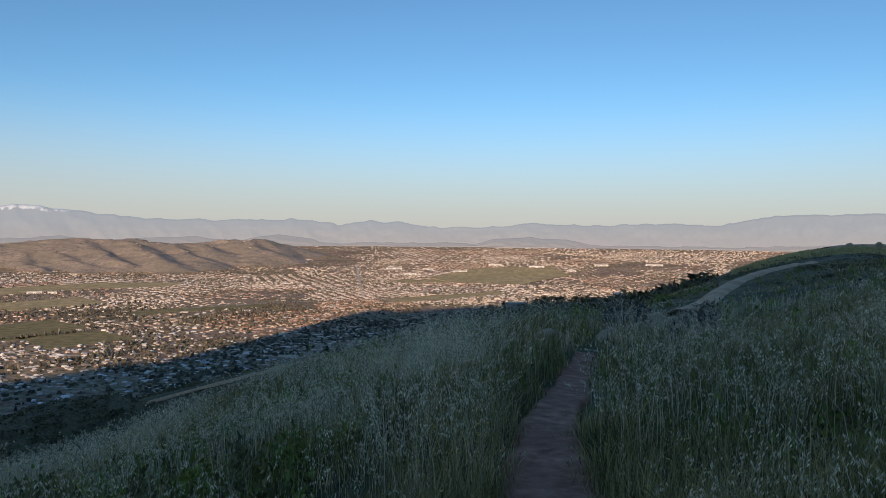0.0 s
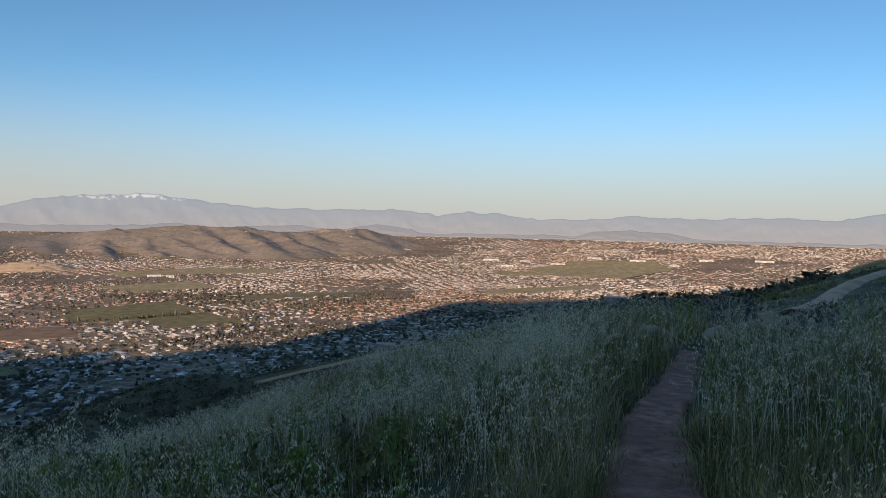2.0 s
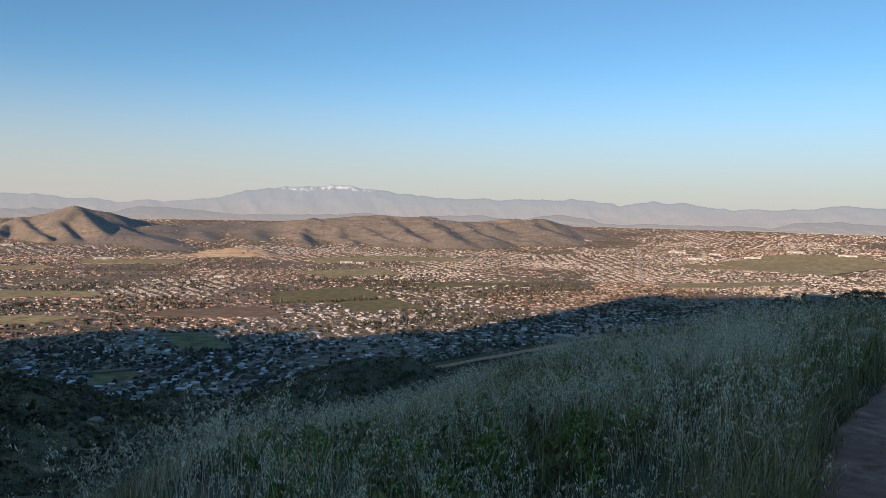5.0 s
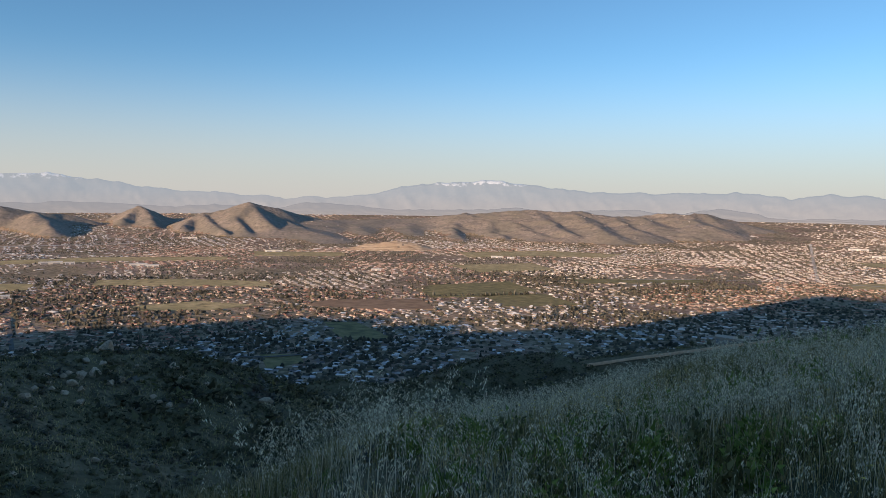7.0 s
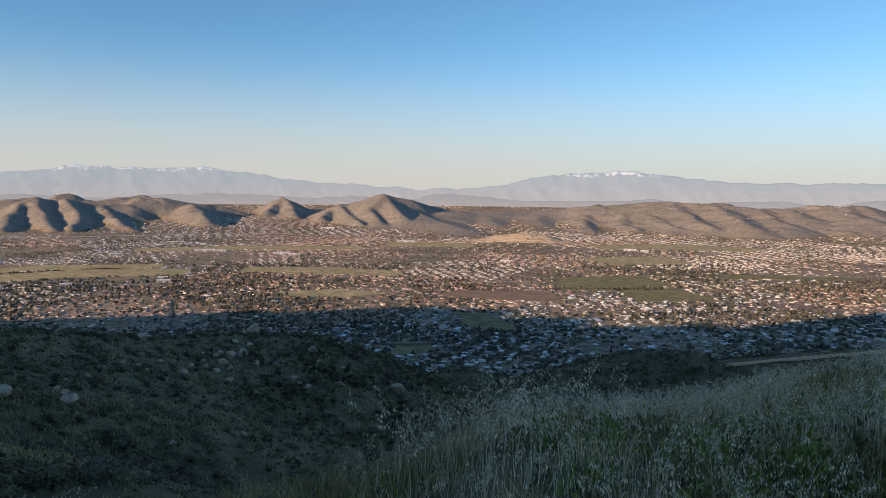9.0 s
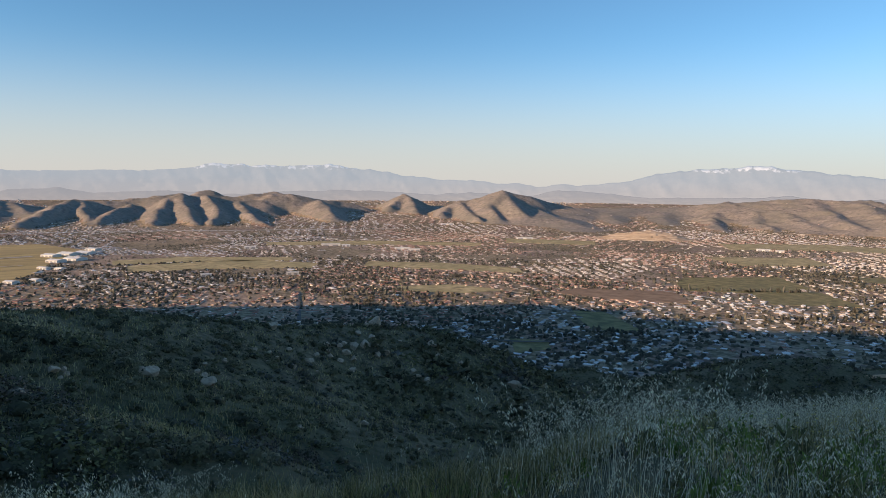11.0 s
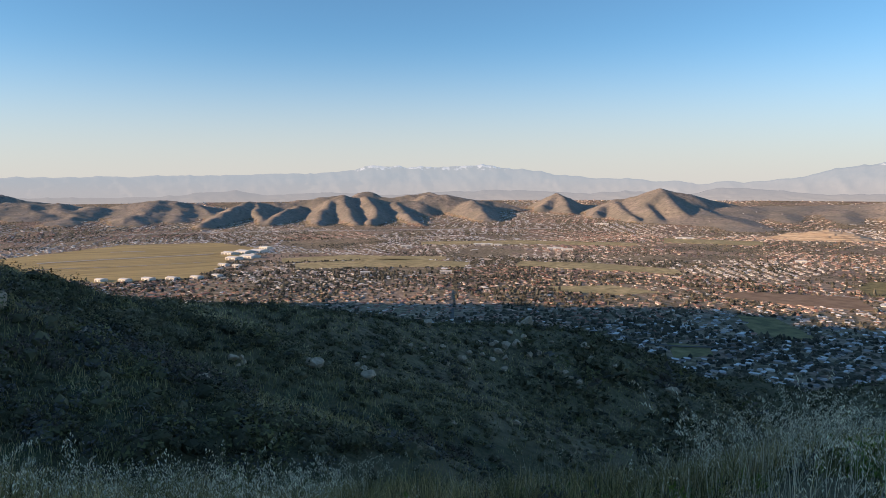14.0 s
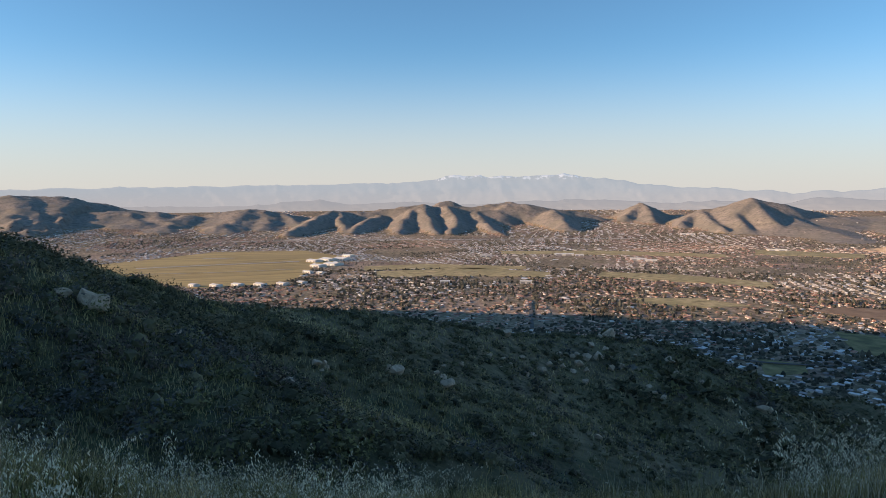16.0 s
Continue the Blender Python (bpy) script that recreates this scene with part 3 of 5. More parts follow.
def strip(name, line, width, lift, mat, label, category, sag=0.0, across=7, ragged=0.12, seed=1, even=1):
    t = np.gradient(line, axis=0)
    t /= np.hypot(t[:, 0], t[:, 1])[:, None]
    side = np.stack([t[:, 1], -t[:, 0]], -1)
    w = np.broadcast_to(width, (len(line),)) / 2
    s = np.linspace(-1, 1, across)
    k = np.arange(len(line))
    edge = np.where(s[None] < 0, 1 + ragged * 2 * fbm(k / 9.0, 0 * k + seed, 5, seed)[:, None], 1 + ragged * 2 * fbm(k / 11.0, 0 * k + seed + 5.5, 5, seed + 4)[:, None])
    P = line[:, None] + side[:, None] * (s[None] * edge * w[:, None])[..., None]
    z = land(P[..., 0].ravel(), P[..., 1].ravel()).reshape(P.shape[:2]) + lift + sag * (s[None] ** 2)
    # trodden even along its length
    pad = np.pad(z, ((even // 2, even // 2), (0, 0)), mode="edge")
    z = np.mean([pad[k:k + len(line)] for k in range(even)], 0)
    if even > 1:
        z = z - 0.09 * smooth(0.8, 1.0, np.abs(s))[None] + 0.01 * fbm(P[..., 0] / 0.2, P[..., 1] / 0.2, 3, 6)
    v = np.concatenate([P, z[..., None]], -1)
    n, m = v.shape[:2]
    i, j = np.meshgrid(np.arange(n - 1), np.arange(m - 1), indexing="ij")
    q = np.stack([i * m + j, i * m + j + 1, (i + 1) * m + j + 1, (i + 1) * m + j], -1).reshape(-1, 4)
    return tagged(new(name, mesh_from(name, v, q, None, (mat,), None, True)), label, category, kind="structure")


near_end = int(np.argmax(TRAIL_NEAR[:, 1] > 14.2))
far_start = int(np.argmax(TRAIL_NEAR[:, 1] > 31.0))
strip("trail_far", TRAIL_NEAR[far_start:], TRAIL_WIDTH[far_start:], 0.3, TRACK, "broad pale dirt trail climbing the grassy ridge", "path", sag=-0.5)
strip("trail", TRAIL_NEAR[:near_end], TRAIL_WIDTH[:near_end] * 1.12, 0.05, DIRT, "narrow worn footpath of reddish bare dirt through grass", "path", sag=0.03, ragged=0.3, across=15, even=31)
ROAD_LINE = resample([flat_polar(a, d) for a, d in ((-24, 490), (-22.3, 495), (-19, 505), (-16.9, 512), (-14, 522), (-10.9, 536), (-7, 550), (-3, 570))], 2.0)
strip("dirt_road", ROAD_LINE, 3.6, 1.7, TRACK, "pale graded dirt road along a dark brushy spur", "road", ragged=0.18, sag=-1.0)
KNOLL_LINE = resample([flat_polar(a, d) for a, d in ((28.2, 146), (29.5, 150), (31, 152), (33, 156), (36, 165))], 0.5)
strip("dirt_bank", KNOLL_LINE, 4.0, 0.4, TRACK, "bare tan dirt bank on the far knoll", "bank", ragged=0.2, sag=-0.5)


# ---- town in the valley ----
rng = np.random.default_rng(7)


def on_floor(az, el):
    """Place on the valley floor seen in this direction from the trail."""
    t = math.tan(radians(-el))
    d = (EYE - FLOOR) / t
    for _ in range(30):
        d = 0.5 * d + 0.5 * (EYE - valley_floor(np.array([d]))[0]) / t
    return flat_polar(az, min(d, 4300))


def inside(poly, x, y):
    hit = np.zeros(x.shape, bool)
    for (x0, y0), (x1, y1) in zip(poly, poly[1:] + poly[:1]):
        cross = (y0 > y) != (y1 > y)
        hit ^= cross & (x < (x1 - x0) * (y - y0) / (y1 - y0 + 1e-12) + x0)
    return hit


GREEN = material("green_field", [(0.14, 0.12, 0.055), (0.25, 0.205, 0.085), (0.36, 0.28, 0.13)], 0.05, 9, contrast=(0.36, 0.64), big=0.5, big_scale=0.01, big_colour=(0.19, 0.17, 0.08))
BROWN = material("ploughed_field", [(0.19, 0.125, 0.08), (0.29, 0.19, 0.12), (0.36, 0.25, 0.16)], 0.04, 8)
STRAW = material("dry_field", [(0.26, 0.205, 0.10), (0.46, 0.36, 0.18), (0.60, 0.465, 0.25)], 0.05, 9, contrast=(0.36, 0.62), big=0.6, big_scale=0.012, big_colour=(0.33, 0.275, 0.13))
AIRFIELD = material("airfield_grass", [(0.25, 0.195, 0.085), (0.44, 0.325, 0.135), (0.54, 0.395, 0.175), (0.36, 0.285, 0.115)], 0.03, 8, contrast=(0.34, 0.66), big=0.7, big_scale=0.009, big_colour=(0.33, 0.245, 0.115))
FIELDS = [
    ("green_field", GREEN, [(-43.6, -9.95), (-41, -10.0), (-38.2, -11.2), (-40, -11.45), (-42.4, -11.2)], "mown green field in evening shadow"),
    ("ploughed_field", BROWN, [(-45.2, -8.6), (-43.3, -8.2), (-36, -8.1), (-34.5, -8.95), (-40, -8.95)], "bare reddish brown field"),
    ("green_field", GREEN, [(-35.8, -7.5), (-35.2, -7.0), (-28.8, -6.6), (-26.4, -7.3), (-31, -7.9), (-35, -8.0)], "green pasture between houses"),
    ("green_field", GREEN, [(-48.6, -12.3), (-45.5, -12.4), (-45.2, -13.0), (-48, -13.5)], "small green playing field in shadow"),
    ("airfield", AIRFIELD, [(-100, -5.2), (-95.6, -4.95), (-90.4, -4.5), (-83.6, -4.55), (-80, -5.2), (-82.7, -5.75), (-84, -6.6), (-86.3, -7.2), (-92, -7.2), (-97, -6.3)], "wide yellow-green grass airfield with mown strips"),
    ("dry_field", STRAW, [(-60, -6.3), (-54, -6.4), (-48, -6.7), (-47.5, -7.1), (-55, -6.9), (-60.5, -6.7)], "strip of dry yellow grass between houses"),
    ("dry_field", STRAW, [(-78, -6.3), (-70, -6.1), (-64, -6.4), (-64.5, -6.8), (-72, -6.7), (-78, -6.8)], "strip of dry yellow grass among trees"),
    ("dry_field", STRAW, [(-58, -8.3), (-53, -8.1), (-49, -8.5), (-52, -8.8), (-57, -8.7)], "strip of dry yellow grass among trees"),
    ("dry_field", STRAW, [(-34, -5.4), (-27, -5.1), (-25, -5.6), (-31, -5.9)], "dry open field near the hills"),
    ("dry_field", STRAW, [(-79, -5.9), (-74, -5.75), (-66, -5.95), (-66, -6.2), (-73, -6.15), (-79, -6.2)], "long strip of olive pasture between houses"),
    ("dry_field", STRAW, [(-68, -4.75), (-60, -4.65), (-51, -4.75), (-51, -5.0), (-60, -4.95), (-68, -4.98)], "long strip of dry open ground below the hills"),
    ("dry_field", STRAW, [(-49, -4.35), (-42, -4.45), (-42, -4.75), (-49, -4.7)], "dry open ground at the foot of the hills"),
    ("dry_field", STRAW, [(-33, -4.35), (-26, -4.1), (-20, -4.2), (-21, -4.5), (-27, -4.55), (-32, -4.75)], "dry open slope at the foot of the hills"),
    ("green_field", GREEN, [(-24, -6.3), (-19, -6.05), (-14, -5.9), (-14, -6.15), (-19, -6.4), (-23, -6.6)], "green pasture strip among sunlit houses"),
    ("dry_field", STRAW, [(-1.2, -3.9), (2.9, -3.1), (8.6, -2.85), (10.1, -3.55), (6, -4.4), (0.9, -4.3)], "broad low olive rise of open ground in the town"),
    ("dry_field", STRAW, [(-4.6, -5.6), (4.5, -4.95), (4.9, -5.2), (-4.1, -6.0)], "golden strip of open ground beside houses"),
    ("dry_field", STRAW, [(-4, -4.1), (4, -3.95), (4, -4.25), (-3, -4.35)], "pale open ground between dense houses"),
    ("green_field", GREEN, [(-31, -7.7), (-26, -7.5), (-23, -8.3), (-29, -8.6)], "green pasture between houses"),
]
for link in list(AIRFIELD.node_tree.links):
    if link.from_socket.name == "Position":
        # mown in long strips beside the runway
        squeeze = AIRFIELD.node_tree.nodes.new("ShaderNodeMapping")
        squeeze.inputs["Scale"].default_value = (1.6, 0.12, 0.0)
        AIRFIELD.node_tree.links.new(link.from_socket, squeeze.inputs[0])
        AIRFIELD.node_tree.links.new(squeeze.outputs[0], link.to_socket)
polys = []
for name, mat, corners, label in FIELDS:
    pts = [on_floor(*c) for c in corners]
    polys.append(pts)
    bm = bmesh.new()
    bm.faces.new([bm.verts.new((x, y, 0)) for x, y in pts])
    bmesh.ops.recalc_face_normals(bm, faces=bm.faces[:])
    ext = bmesh.ops.extrude_face_region(bm, geom=bm.faces[:])
    for v in [g for g in ext["geom"] if isinstance(g, bmesh.types.BMVert)]:
        v.co.z += 1.0
    for v in bm.verts:
        r = math.hypot(v.co.x, v.co.y)
        v.co.z += valley_floor(np.array([r]))[0] - 0.6
    bmesh.ops.triangulate(bm, faces=bm.faces[:])
    bmesh.ops.recalc_face_normals(bm, faces=bm.faces[:])
    me = bpy.data.meshes.new(name)
    bm.to_mesh(me)
    bm.free()
    me.materials.append(mat)
    tagged(new(name, me), label, "field", kind="structure")

# districts, each with streets of its own direction, lot size and kind of roof
cgx, cgy = np.meshgrid(np.arange(-4600, 3000, 310.0), np.arange(-1500, 4700, 310.0))
ctr = np.stack([cgx.ravel() + rng.uniform(-130, 130, cgx.size), cgy.ravel() + rng.uniform(-130, 130, cgx.size)], -1)
lots = []
for k, (cx, cy) in enumerate(ctr):
    dist, way = math.hypot(cx, cy), math.degrees(math.atan2(cx, cy))
    if dist > 4600 or dist < 400 or way < -112 or way > 40:
        continue
    tight = rng.random() < (0.1 if dist < 2000 else 0.3 if way < -16 else 0.5)
    wide, deep = ((11, 15) if tight else (12, 15)) if dist < 2300 else ((13, 22) if tight else (15, 20))
    th = -0.5 + rng.choice((-0.6, -0.2, 0.0, 0.15, 0.5)) + rng.uniform(-0.1, 0.1)
    u, v = np.meshgrid(np.arange(-330, 330, wide), np.arange(-330, 330, deep))
    street = np.round((v + 330) / deep)
    v = v + np.where(street % 2 == 0, 0.22, -0.22) * deep
    loose = 1.1 if tight else 1.7
    u, v = (u + loose * rng.uniform(-5, 5, u.shape) + 6 * vnoise(u / 90, v / 90, k)).ravel(), (v + loose * rng.uniform(-3, 3, v.shape) + 10 * vnoise(u / 110 + 5, v / 110, k + 3)).ravel()
    x, y = cx + u * math.cos(th) - v * math.sin(th), cy + u * math.sin(th) + v * math.cos(th)
    around = ctr[np.hypot(ctr[:, 0] - cx, ctr[:, 1] - cy) < 1000]
    own = np.hypot(x - cx, y - cy) <= np.min(np.hypot(x[:, None] - around[:, 0], y[:, None] - around[:, 1]), 1) + 1e-6
    if tight:
        share = rng.uniform(0.5, 0.8)
    else:
        share = rng.uniform(0.55, 0.9) if dist < 1500 else rng.choice((0.02, 0.25, 0.6, 0.85))
    clay = rng.random() < (0.75 if -62 < way < -30 and 1200 < dist < 2700 else 0.15)
    kind = 1 if clay else 2 if rng.random() < (0.8 if way > -30 and dist > 1500 else 0.35) else 0
    n = own.sum()
    lots.append(np.stack([x[own], y[own], np.full(n, th), np.full(n, share), np.full(n, kind), np.full(n, tight)], -1))
lots = np.concatenate(lots)
hr, ha = np.hypot(lots[:, 0], lots[:, 1]), np.degrees(np.arctan2(lots[:, 0], lots[:, 1]))
lots = lots[(hr > 650) & (hr < 4430) & (ha > -108) & (ha < 36)]
hx, hy, tf, share, kind, tight = lots.T
hr, ha = np.hypot(hx, hy), np.degrees(np.arctan2(hx, hy))
hz = land(hx, hy)
flat = hz - valley_floor(hr) < 3
for pts in polys:
    flat &= ~inside(pts, hx, hy)
homes = (rng.random(hx.shape) < 0.02 * (fbm(hx / 150, hy / 150, 2, 36) > 0)) & (hr > 2900) & (ha > -46) & (ha < -14)
built = homes | flat & (rng.random(hx.shape) < np.clip(share * (1 - 0.3 * smooth(3500, 4350, hr)) + (0.75 - 0.2 * tight) * fbm(hx / 200, hy / 200, 3, 33) + 0.35 * fbm(hx / 800, hy / 800, 2, 34), np.where(hr < 1600, 0.25, 0.02), 0.95 - 0.3 * (hr < 950)))


def house_form():
    """Walls with a gabled roof and eaves: unit footprint, unit height."""
    w = [(-.5, -.5, -.3), (.5, -.5, -.3), (.5, .5, -.3), (-.5, .5, -.3), (-.5, -.5, .62), (.5, -.5, .62), (.5, .5, .62), (-.5, .5, .62)]
    wq = [(0, 1, 5, 4), (1, 2, 6, 5), (2, 3, 7, 6), (3, 0, 4, 7)]
    r = [(-.56, -.58, .58), (.56, -.58, .58), (.56, .58, .58), (-.56, .58, .58), (-.42, 0, 1.0), (.42, 0, 1.0)]
    rt = [(0, 1, 5), (0, 5, 4), (2, 3, 4), (2, 4, 5), (1, 2, 5), (3, 0, 4)]
    return w, wq, r, rt


wv, wq, rv, rt = house_form()
near_house = built & (hr < 900) & (ha > -50) & (ha < -8)
near_house &= hr <= np.sort(hr[near_house])[:280][-1]
far_house = built & ~near_house
n = far_house.sum()
sizes = np.stack([rng.uniform(3.2, 10.5, n), rng.uniform(3.2, 6.2, n), rng.uniform(1.5, 2.6, n)], -1)
big = rng.random(n) < np.where(ha[far_house] > -16, 0.08, 0.04)
sizes[big] *= (2.4, 1.6, 1.1)
sizes[hr[far_house] > 2300] *= (1.12, 1.1, 1.05)
places = np.stack([hx[far_house], hy[far_house], hz[far_house]], -1)
turns = tf[far_house] + rng.choice((0, math.pi / 2), n, p=(0.75, 0.25)) + rng.normal(0, 0.2, n)
own_kind = np.where(rng.random(n) < 0.2, rng.integers(0, 3, n), kind[far_house]).astype(int)
v1, q1 = scatter(wv, wq, places, sizes, turns)
v2, t2 = scatter(rv, rt, places, sizes, turns)
me = mesh_from("town_houses", np.concatenate([v1, v2]), q1, t2 + len(v1), (WALLS, GREY_ROOF, CLAY_ROOF, ROOF), np.concatenate([np.zeros(len(q1), int), np.repeat(1 + own_kind, len(rt))]))
tagged(new("town_houses", me), "small pale houses with tan and grey roofs filling the valley", "houses", kind="stuff")


# sheds, vehicles and paved yards between the houses
pick = np.flatnonzero(flat & (hr < 3600) & (rng.random(hx.shape) < 0.5 * np.clip(share + 0.5 * fbm(hx / 200, hy / 200, 3, 33), 0, 1)))
n = len(pick)
sx, sy = hx[pick] + rng.normal(0, 6, n), hy[pick] + rng.normal(0, 6, n)
w = rng.uniform(0.8, 2.6, n)
v, f = scatter([(-1, -1, 0), (1, -1, 0), (1, 1, 0), (-1, 1, 0), (-0.8, 0, 1), (0.8, 0, 1)], [(0, 1, 5), (0, 5, 4), (2, 3, 4), (2, 4, 5)], np.stack([sx, sy, land(sx, sy) - 0.1], -1), np.stack([w * 1.3, w * 0.7, rng.uniform(0.9, 1.6, n)], -1), tf[pick] + rng.choice((0, math.pi / 2), n))
SHED = material("shed_tops", [(0.10, 0.09, 0.085), (0.34, 0.27, 0.22), (0.50, 0.44, 0.38), (0.80, 0.78, 0.75)], 0.02, 3, pick="island", contrast=(0.0, 1.0))
tagged(new("town_sheds", mesh_from("town_sheds", v, None, f, (SHED,))), "sheds and parked vehicles between the valley houses", "sheds", kind="stuff")


def house_thing():
    e = new("house")
    bm = bmesh.new()
    vs = [bm.verts.new(p) for p in wv]
    for q in wq:
        bm.faces.new([vs[k] for k in q])
    part("wall", bm, NEAR_WALLS, e)
    bm = bmesh.new()
    vs = [bm.verts.new(p) for p in rv]
    for q in rt:
        bm.faces.new([vs[k] for k in q])
    part("roof", bm, NEAR_ROOF, e)
    return tagged(e, "small single-storey house with a pale gabled roof", "house", group="houses below the hill")


first = None
idx = np.flatnonzero(near_house)
for k in idx:
    m = pose(hx[k], hy[k], hz[k], 0, 0, math.degrees(tf[k]) + 90 * rng.integers(0, 2))
    size = (rng.uniform(5.5, 9.5), rng.uniform(4, 5.6), rng.uniform(2.0, 2.9))
    if first is None:
        first = house_thing()
        first.matrix_basis, first.scale = m, size
    else:
        copy_thing(first, m).scale = size

# ---- roads, warehouses and airfield ----
ASPHALT = material("asphalt", [(0.09, 0.085, 0.08), (0.13, 0.12, 0.115), (0.17, 0.16, 0.15)], 0.1, 6)
CONCRETE = material("pale_concrete", [(0.42, 0.38, 0.33), (0.52, 0.48, 0.42)], 0.05, 6)
WHITE_WALL = material("white_sheet_walls", [(0.62, 0.58, 0.52), (0.74, 0.71, 0.66)], 0.1, 5)
WHITE_ROOF = material("white_sheet_roof", [(0.70, 0.68, 0.64), (0.82, 0.80, 0.77)], 0.08, 5)
DOOR = material("grey_sheet_door", [(0.25, 0.25, 0.26), (0.33, 0.33, 0.34)], 0.2, 4)


def floor_line(points, step):
    return resample([on_floor(*p) for p in points], step)


for name, pts, width, mat, label in (
        ("road", [(-6.3, -5.6), (-6.6, -4.4), (-6.8, -3.4), (-6.9, -2.9)], 10, CONCRETE, "straight avenue leading away through the town"),
        ("road", [(-65.5, -10.9), (-65.6, -9.6), (-65.7, -8.6)], 6, ASPHALT, "grey concrete road between houses"),
        ("road", [(-54.5, -10.9), (-51.5, -12.2), (-49.2, -12.6), (-45.5, -12.5), (-40, -12.1), (-36, -12.0)], 7, ASPHALT, "two-lane road bending through the shaded houses"),
        ("road", [(-43.5, -11.9), (-42.2, -12.5), (-41.6, -12.3)], 6, ASPHALT, "short lane to the playing field"),
        ("freeway", [(-90, -3.75), (-80, -3.75), (-70, -3.8), (-60, -3.72), (-57, -3.72)], 26, CONCRETE, "pale freeway embankment below the hills"),
        ("runway", [(-96, -5.55), (-91, -5.5), (-86, -5.45), (-84, -5.4)], 20, CONCRETE, "pale airfield runway in dry grass"),
        ("runway", [(-91.3, -5.0), (-88.8, -5.02)], 16, CONCRETE, "short pale apron on the airfield"),
        ("taxiway", [(-97, -5.95), (-90, -6.1), (-84.5, -6.0)], 7, CONCRETE, "narrow taxiway across the airfield"),
        ("road", [(-20, -6.2), (-14, -5.9), (-6, -5.7), (2, -5.6)], 8, CONCRETE, "pale cross street in the sunlit town"),
        ("road", [(-38, -8.05), (-34, -8.3), (-30, -9.0), (-26, -9.4)], 7, CONCRETE, "farm road past the brown field"),
):
    line = floor_line(pts, 8.0)
    w = np.full(len(line), float(width))
    lifted = 1.2
    strip(name, line, w, lifted, mat, label, "road", across=3, ragged=0.0)


def box(bm, x0, x1, y0, y1, z0, z1):
    v = [bm.verts.new(p) for p in ((x0, y0, z0), (x1, y0, z0), (x1, y1, z0), (x0, y1, z0), (x0, y0, z1), (x1, y0, z1), (x1, y1, z1), (x0, y1, z1))]
    for q in ((3, 2, 1, 0), (4, 5, 6, 7), (0, 1, 5, 4), (1, 2, 6, 5), (2, 3, 7, 6), (3, 0, 4, 7)):
        bm.faces.new([v[k] for k in q])


def warehouse(x, y, length, depth, tall, turn, label, doors=3, wall_mat=None, roof_mat=None, name="warehouse", base=None):
    e = new(name)
    bm = bmesh.new()
    box(bm, -length / 2, length / 2, -depth / 2, depth / 2, -4, tall)
    part("wall", bm, wall_mat or WHITE_WALL, e)
    bm = bmesh.new()
    a, b, h = length / 2 + 0.4, depth / 2 + 0.4, depth * 0.09
    v = [bm.verts.new(p) for p in ((-a, -b, tall), (a, -b, tall), (a, b, tall), (-a, b, tall), (-a, 0, tall + h), (a, 0, tall + h))]
    for q in ((0, 1, 5, 4), (2, 3, 4, 5), (1, 2, 5), (3, 0, 4), (3, 2, 1, 0)):
        bm.faces.new([v[k] for k in q])
    part("roof", bm, roof_mat or WHITE_ROOF, e)
    for k in range(doors):
        cx = (k + 0.5) / doors * length - length / 2
        bm = bmesh.new()
        box(bm, cx - length / doors * 0.3, cx + length / doors * 0.3, -depth / 2 - 0.15, -depth / 2 + 0.1, 0, tall * 0.7)
        part("door", bm, DOOR, e)
    e.matrix_basis = pose(x, y, height(x, y) if base is None else base, 0, 0, turn)
    return tagged(e, label, "building", group="large pale buildings")


for a, e, ln, dp, tl, tn in ((-82.9, -5.45, 40, 30, 6, 35), (-81.8, -5.38, 44, 40, 6, 35), (-80.7, -5.35, 44, 40, 6, 35), (-81.4, -5.75, 44, 36, 6, 35), (-82.6, -5.85, 36, 30, 6, 35), (-80.2, -5.1, 34, 26, 6, 35),
                             (-83.4, -6.3, 26, 14, 5, 35), (-82.4, -6.4, 20, 12, 5, 35)):
    warehouse(*on_floor(a, e), ln, dp, tl, tn, "long white sheet-metal hangar beside the airfield")
for a, e, ln in ((-90.4, -7.15, 24), (-88.8, -7.15, 26), (-87.1, -7.2, 26), (-85.4, -7.2, 24), (-83.9, -7.15, 18), (-92, -7.05, 20)):
    warehouse(*on_floor(a, e), ln, 17, 5.5, 35, "white hangar with a low gabled roof at the field's edge", doors=2)
for a, e, ln, dp, tn in ((-57.3, -5.35, 46, 20, 55), (-56.3, -5.45, 30, 18, 55), (-63.0, -5.05, 60, 16, 62), (-61.8, -5.1, 26, 14, 62), (-29.8, -4.75, 40, 18, 30), (-28.7, -4.8, 24, 14, 30), (-20.1, -2.95, 30, 16, 20),
                         (-47.5, -4.4, 60, 14, 48), (-53.7, -3.35, 60, 14, 50), (-3.9, -3.25, 70, 24, 5), (-1.2, -3.3, 46, 20, 5), (1.4, -3.45, 60, 22, 0), (-2.6, -3.7, 50, 20, 4), (4.2, -2.9, 60, 26, -5), (7.5, -3.0, 70, 24, -8),
                         (12.5, -2.8, 60, 30, -12), (16.5, -2.7, 80, 26, -16), (10.2, -3.3, 40, 20, -10), (-69.2, -5.2, 34, 16, 70), (-72.5, -7.3, 22, 12, 72), (-66, -7.3, 26, 12, 66), (-39.5, -5.9, 26, 14, 40)):
    wx, wy = on_floor(a, e)
    if height(wx, wy) - valley_floor(np.array([math.hypot(wx, wy)]))[0] > 4:
        continue
    warehouse(wx, wy, ln, dp, 6, tn, "large pale flat-sided building among houses in sunlight", doors=2)


